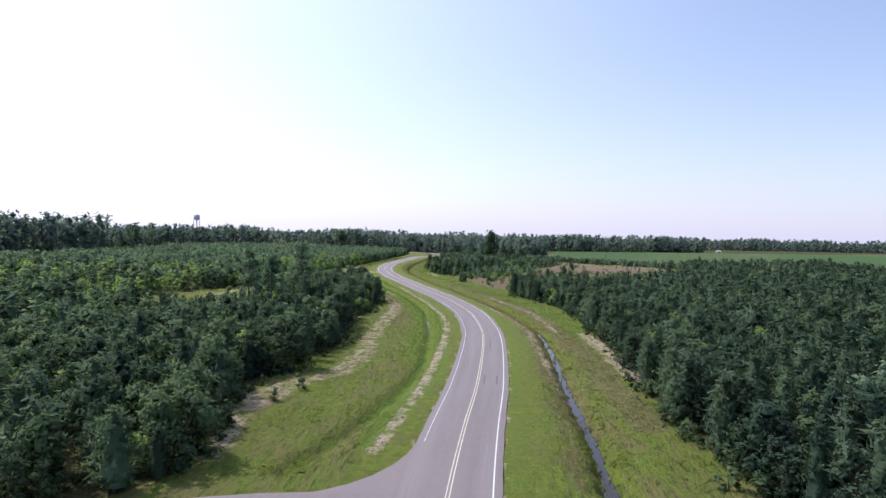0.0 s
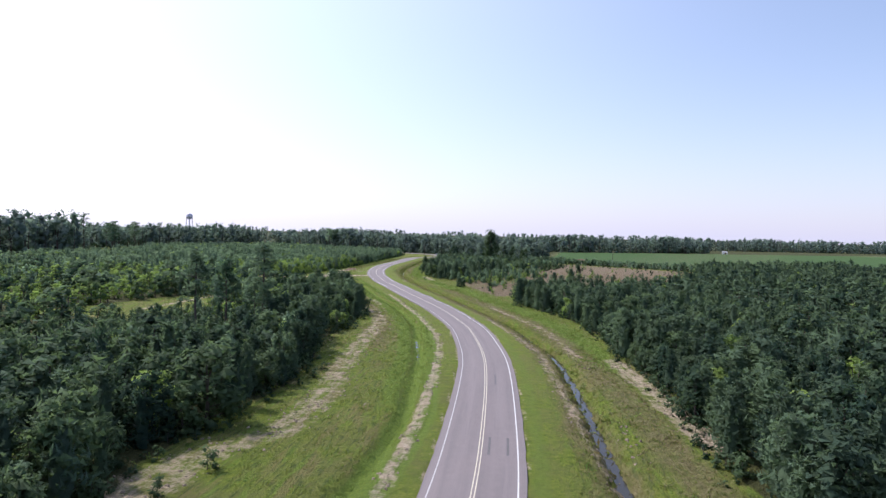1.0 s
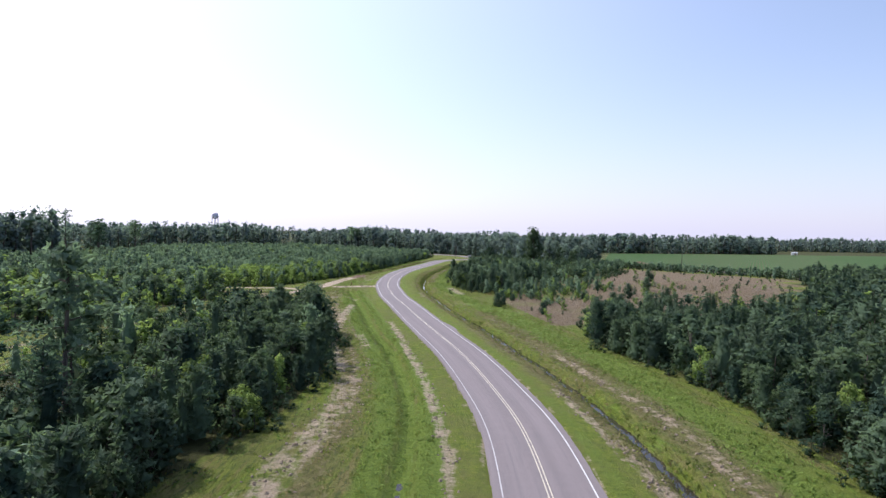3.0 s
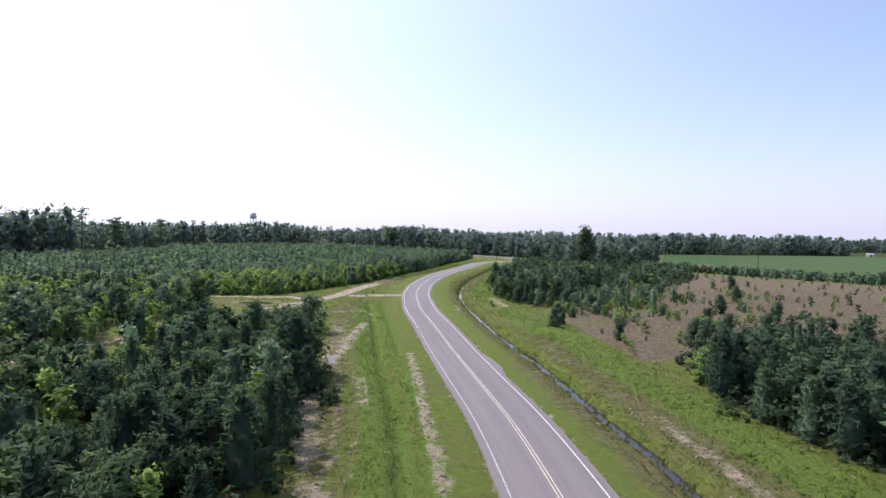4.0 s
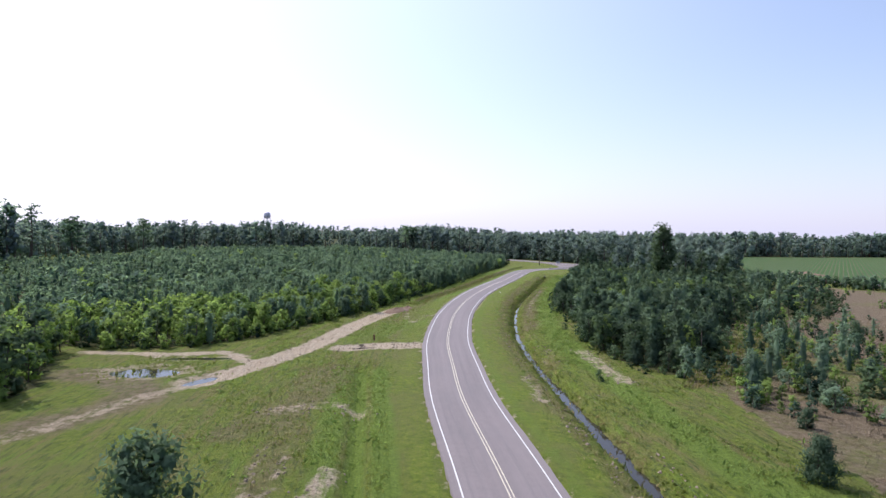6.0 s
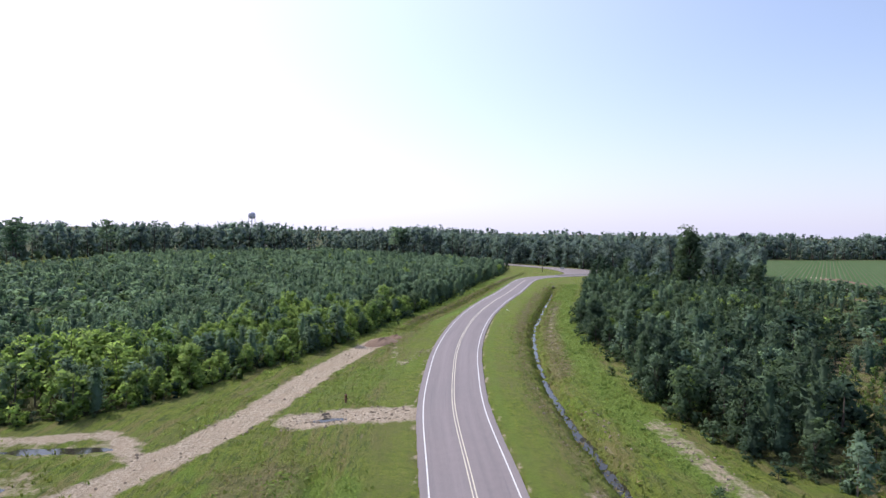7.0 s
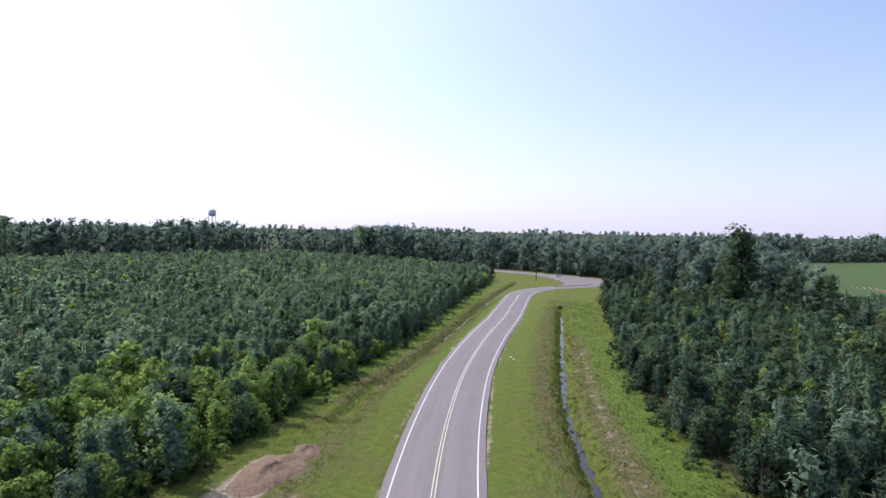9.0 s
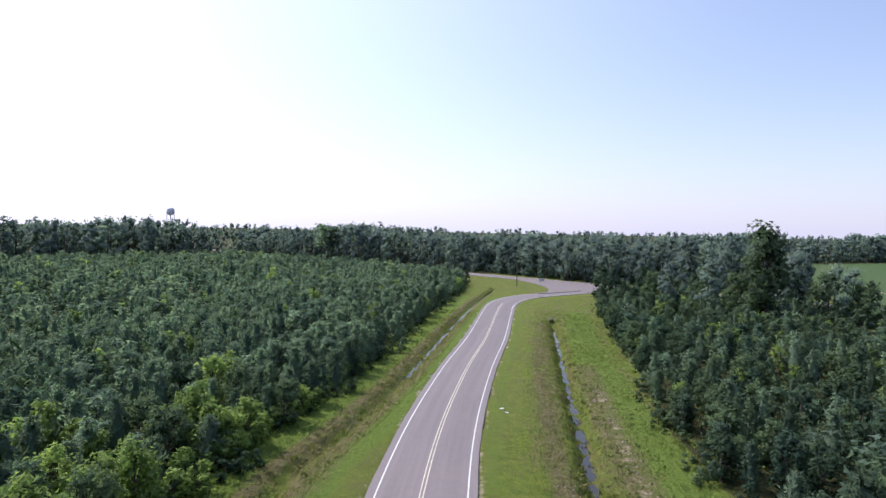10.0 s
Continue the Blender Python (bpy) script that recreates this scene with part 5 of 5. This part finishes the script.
def road_sign(x, y, turn):
    ob = tagged(new("road_sign"), "pale grey back of a wide road sign on two posts", "road sign")
    ob.matrix_basis = pose(x, y, -0.15, 0, 0, turn)
    part("panel", box((2.1, 0.03, 1.0), (0, 0, 1.15), 0.01), STEEL, ob, "plain unpainted metal panel")
    for k in (-0.7, 0.7):
        part("post", box((0.08, 0.06, 1.9), (k, 0.05, 0.7), 0.008), STEEL, ob)


road_sign(-2.5, 520.5, 12)


def traffic_island():
    ob = tagged(new("traffic_island"), "low raised concrete island between the lanes", "traffic island")
    line = spline([(-7.6, 480.2), (-3.6, 483.4), (1.5, 487.6), (6.6, 492.3)], 0.8)
    taper = np.clip(np.minimum(np.arange(len(line)), np.arange(len(line))[::-1]) / 2.5, 0.25, 1)
    v, q = ribbon(line, [(-0.75 * taper, 0.0), (-0.72 * taper, 0.26), (-0.66 * taper, 0.30), (0.66 * taper, 0.30), (0.72 * taper, 0.26), (0.75 * taper, 0.0)])
    part_mesh("kerb", v, q, CONCRETE, ob)
    v, q = ribbon(line[1:-1], [(-0.5 * taper[1:-1], 0.312), (0.5 * taper[1:-1], 0.312)])
    part_mesh("infill", v, q, EARTH, ob, "dark red-brown top")


traffic_island()


def marker_post(x, y):
    ob = tagged(new("marker_post"), "short rusty brown marker post in the grass", "post")
    ob.location = (x, y, -0.2)
    part_mesh("post", *lathe([(0.13, 0), (0.13, 0.72), (0.16, 0.74), (0.16, 0.86), (0.10, 0.97), (0.01, 1.0)], 10), RUST, ob, smooth=True)
    part_mesh("collar", *lathe([(0.13, 0.40), (0.19, 0.42), (0.19, 0.52), (0.13, 0.54)], 10), RUST, ob)


marker_post(-37.6, 281.0)


def culvert(x, y):
    ob = tagged(new("culvert"), "dark round culvert mouth at the end of the ditch", "culvert")
    ob.location = (x, y, -0.72)
    ring = lathe([(0.50, 0.0), (0.58, 0.0), (0.58, 5.0), (0.50, 5.0), (0.50, 0.0)], 18)
    # pipe takes a dark colour so that its mouth reads as a shaded hole
    part_mesh("pipe", ring[0][:, [0, 2, 1]], ring[1], WOOD_POLE, ob, smooth=True)
    # dark disc closes the pipe in place of the shade deep inside
    back = lathe([(0.01, 4.4), (0.52, 4.4)], 18)
    part_mesh("dark_disc", back[0][:, [0, 2, 1]], back[1], BARK, ob, "dark disc standing for the shade inside the pipe")


culvert(-10.1, 428.4)


def heap(name, x, y, a, b, h, turn, mat, label, seed):
    """A low uneven heap of soil."""
    n, m = 22, 9
    verts, quads = [], []
    for i in range(m + 1):
        for j in range(n):
            t, r = 6.2832 * j / n, i / m
            bumpy = 0.75 + 0.5 * noise.noise((2.2 * r * math.cos(t) + seed, 2.2 * r * math.sin(t), seed))
            bumpy += 0.45 * noise.noise((7 * r * math.cos(t), 7 * r * math.sin(t), seed * 3))
            rag = 1 + 0.22 * noise.noise((math.cos(t) * 1.7, math.sin(t) * 1.7, seed * 2.0))
            verts.append((a * r * rag * math.cos(t), b * r * rag * math.sin(t), h * bumpy * (1 - r**1.6) - 0.12 * r))
    for i in range(m):
        for j in range(n):
            quads.append((i * n + j, i * n + (j + 1) % n, (i + 1) * n + (j + 1) % n, (i + 1) * n + j))
    ob = new(name, numpy_mesh(name, verts, quads, [mat], smooth=True))
    ob.matrix_basis = pose(x, y, -0.15, 0, 0, turn)
    return tagged(ob, label, "earth mound")


heap("earth_mound", -42.3, 316.5, 2.3, 4.2, 0.75, -8, EARTH, "heap of turned red-brown soil at the end of the dirt track", 1.3)
heap("earth_mound", 110, 490, 2.4, 17, 1.1, 12, EARTH, "long bank of bare red-brown earth beside the crop field", 7.7)
heap("earth_mound", -41.0, 321.0, 1.4, 1.9, 0.5, 20, EARTH, "small red-brown soil heap in the grass", 4.1)


def puddle(x, y, a, b, turn, z, label, seed):
    pts = []
    for j in range(40):
        t = 6.2832 * j / 40
        r = 1 + 0.28 * noise.noise((math.cos(t) * 1.4 + seed, math.sin(t) * 1.4, 0.3)) + 0.10 * noise.noise((math.cos(t) * 5, math.sin(t) * 5, seed))
        pts.append((x + a * r * math.cos(t) * math.cos(radians(turn)) - b * r * math.sin(t) * math.sin(radians(turn)),
                    y + a * r * math.cos(t) * math.sin(radians(turn)) + b * r * math.sin(t) * math.cos(radians(turn))))
    tagged(flat_patch("water", pts, z, WATER, skirt=0.05), label, "water", kind="structure")


for n_puddle, (x, y, a, b, turn) in enumerate(PUDDLES):
    puddle(x, y, a * 1.1, b * 1.1, turn, -0.37, "shallow puddle of rain water in bare soil", n_puddle * 1.7)


def farm_shed(x, y, turn):
    ob = tagged(new("farm_shed"), "small white farm shed at the far edge of the field", "shed")
    ob.matrix_basis = pose(x, y, -0.2, 0, 0, turn)
    bm = box((6, 4, 2.4), (0, 0, 1.2), 0.03)
    part("wall", bm, WHITE_WALL, ob)
    bm = bmesh.new()
    prof = [(-2.4, 2.35), (0, 3.5), (2.4, 2.35), (2.4, 2.24), (0, 3.37), (-2.4, 2.24)]
    rings = [[bm.verts.new((sx_, py, pz)) for py, pz in prof] for sx_ in (-3.3, 3.3)]
    for k in range(6):
        bm.faces.new((rings[0][k], rings[0][(k + 1) % 6], rings[1][(k + 1) % 6], rings[1][k]))
    bm.faces.new(rings[0][::-1])
    bm.faces.new(rings[1])
    part("roof", bm, TIN_ROOF, ob, "pale metal roof")
    part("door", box((1.6, 0.08, 2.1), (0.8, -2.03, 1.05), 0.01), RUST, ob)


farm_shed(364, 803, -20)


def scrap(x, y, turn):
    ob = tagged(new("litter", None), "small crumpled white scrap of paper on the grass", "litter", "litter on the verge")
    ob.matrix_basis = pose(x, y, -0.08, 0, 0, turn)
    rng = np.random.default_rng(int(abs(x * 10)))
    g = [(i * 0.1, j * 0.09, rng.uniform(0.02, 0.13)) for i in range(-2, 3) for j in range(-2, 3)]
    part_mesh("sheet", np.array(g), np.array([(i * 5 + j, i * 5 + j + 1, i * 5 + j + 6, i * 5 + j + 5) for i in range(4) for j in range(4)]), WHITE_WALL, ob)


scrap(-23.4, 362.3, 20)
scrap(-23.0, 361.0, 70)


def tyre_marks():
    mat = plain_material("dark_rubber_marks", (0.07, 0.065, 0.066), (0.15, 0.14, 0.14), 5.0, 0.7)
    for at, y0, y1 in ((0.75, 74, 81), (2.35, 74, 81), (1.2, 98, 104)):
        stripe(road, "tyre_mark", ROAD, at, 0.22, mat, "dark tyre mark", y0, y1)


tyre_marks()


def crop_rows():
    """Low green rows of a field crop."""
    d = np.array([0.41, 0.912])
    side = np.array([d[1], -d[0]])
    verts, n = [], 0
    rng = np.random.default_rng(12)
    for k in range(-260, 420):
        start = np.array([190.0, 560.0]) + side * k * 1.9
        t = np.arange(-420, 420, 8.0)
        mid = start + (t[:, None] + 4) * d
        for a, ok in zip(t, inside(mid[:, 0], mid[:, 1], CROP_FIELD)):
            if ok:
                for s, z in ((-0.7, -0.17), (0.0, 0.10 + rng.uniform(-0.05, 0.05)), (0.7, -0.17)):
                    verts += [(*(start + a * d + side * s), z), (*(start + (a + 8) * d + side * s), z)]
                n += 1
    i = np.arange(n)[:, None] * 6
    me = numpy_mesh("crop_rows", verts, np.vstack([i + (0, 1, 3, 2), i + (2, 3, 5, 4)]), [CROP_LEAF], puff=np.tile((0, 0, 1.0), (len(verts), 1)))
    tagged(new("crop_rows", me), "long straight rows of a low green field crop", "crop", kind="stuff")


CROP_LEAF = leaf_material("crop_leaves", (0.066, 0.135, 0.050), (0.118, 0.212, 0.078), 0.3, 1.0)
crop_rows()

rx, ry = np.random.default_rng(41).normal((-58, 256), (4.2, 3.6), (260, 2)).T
tufts("reeds", GRASS_BLADE, rx, ry, np.random.default_rng(42), (0.15, 0.42), 3, "grey-green reeds standing in the shallow puddles", 0.25, 0.9)


CLOD = plain_material("dry_clods", (0.15, 0.115, 0.080), (0.36, 0.29, 0.215), 4.0, 0.95, 0, 0.6)


def clods(x, y, rng, size, label):
    """Broken lumps of soil lying on the ground, joined."""
    n = len(x)
    c = np.c_[x, y, ground_height(x, y)]
    s = rng.uniform(*size, n)[:, None]
    a = rng.uniform(0, 6.28, n)
    ring = []
    for k in range(4):
        t = a + k * 1.571 + rng.uniform(-0.4, 0.4, n)
        r = s * rng.uniform(0.6, 1.2, (n, 1))
        ring.append(c + r * np.c_[np.cos(t), np.sin(t), np.full(n, -0.25)])
    crown = [c + (p - c) * 0.55 + s * np.c_[np.zeros((n, 2)), rng.uniform(0.4, 0.8, n)] for p in ring]
    v = np.stack(ring + crown, 1).reshape(-1, 3)
    i = np.arange(n)[:, None] * 8
    q = np.vstack([i + (4, 5, 6, 7)] + [i + (k, (k + 1) % 4, 4 + (k + 1) % 4, 4 + k) for k in range(4)])
    tagged(new("clods", numpy_mesh("clods", v, q, [CLOD])), label, "soil", kind="stuff")


cx, cy, crng = verge_places(85000, 51, 46, 440, 28)
chance = strips(cx, cy, BARE) * 1.0 * np.clip(0.6 + 0.8 * wave(cx, cy, 0.7, 3), 0.05, 1)
chance *= np.where(distance(cx, cy, TRACK) < 2.0, 0.08, 1)
off = distance(cx, cy, DITCH_R)
chance += 0.5 * np.clip(1.3 - np.abs(off - 2.2) / 0.9, 0, 1) * np.clip(wave(cx, cy, 0.16, 2) * 1.6, 0, 1)
keep = (paved_gap(cx, cy) > 0.7) & (crng.uniform(size=len(cx)) < chance) & (off > 0.8)
clods(cx[keep], cy[keep], crng, (0.06, 0.24), "broken brown clods on bare strips and ditch banks")
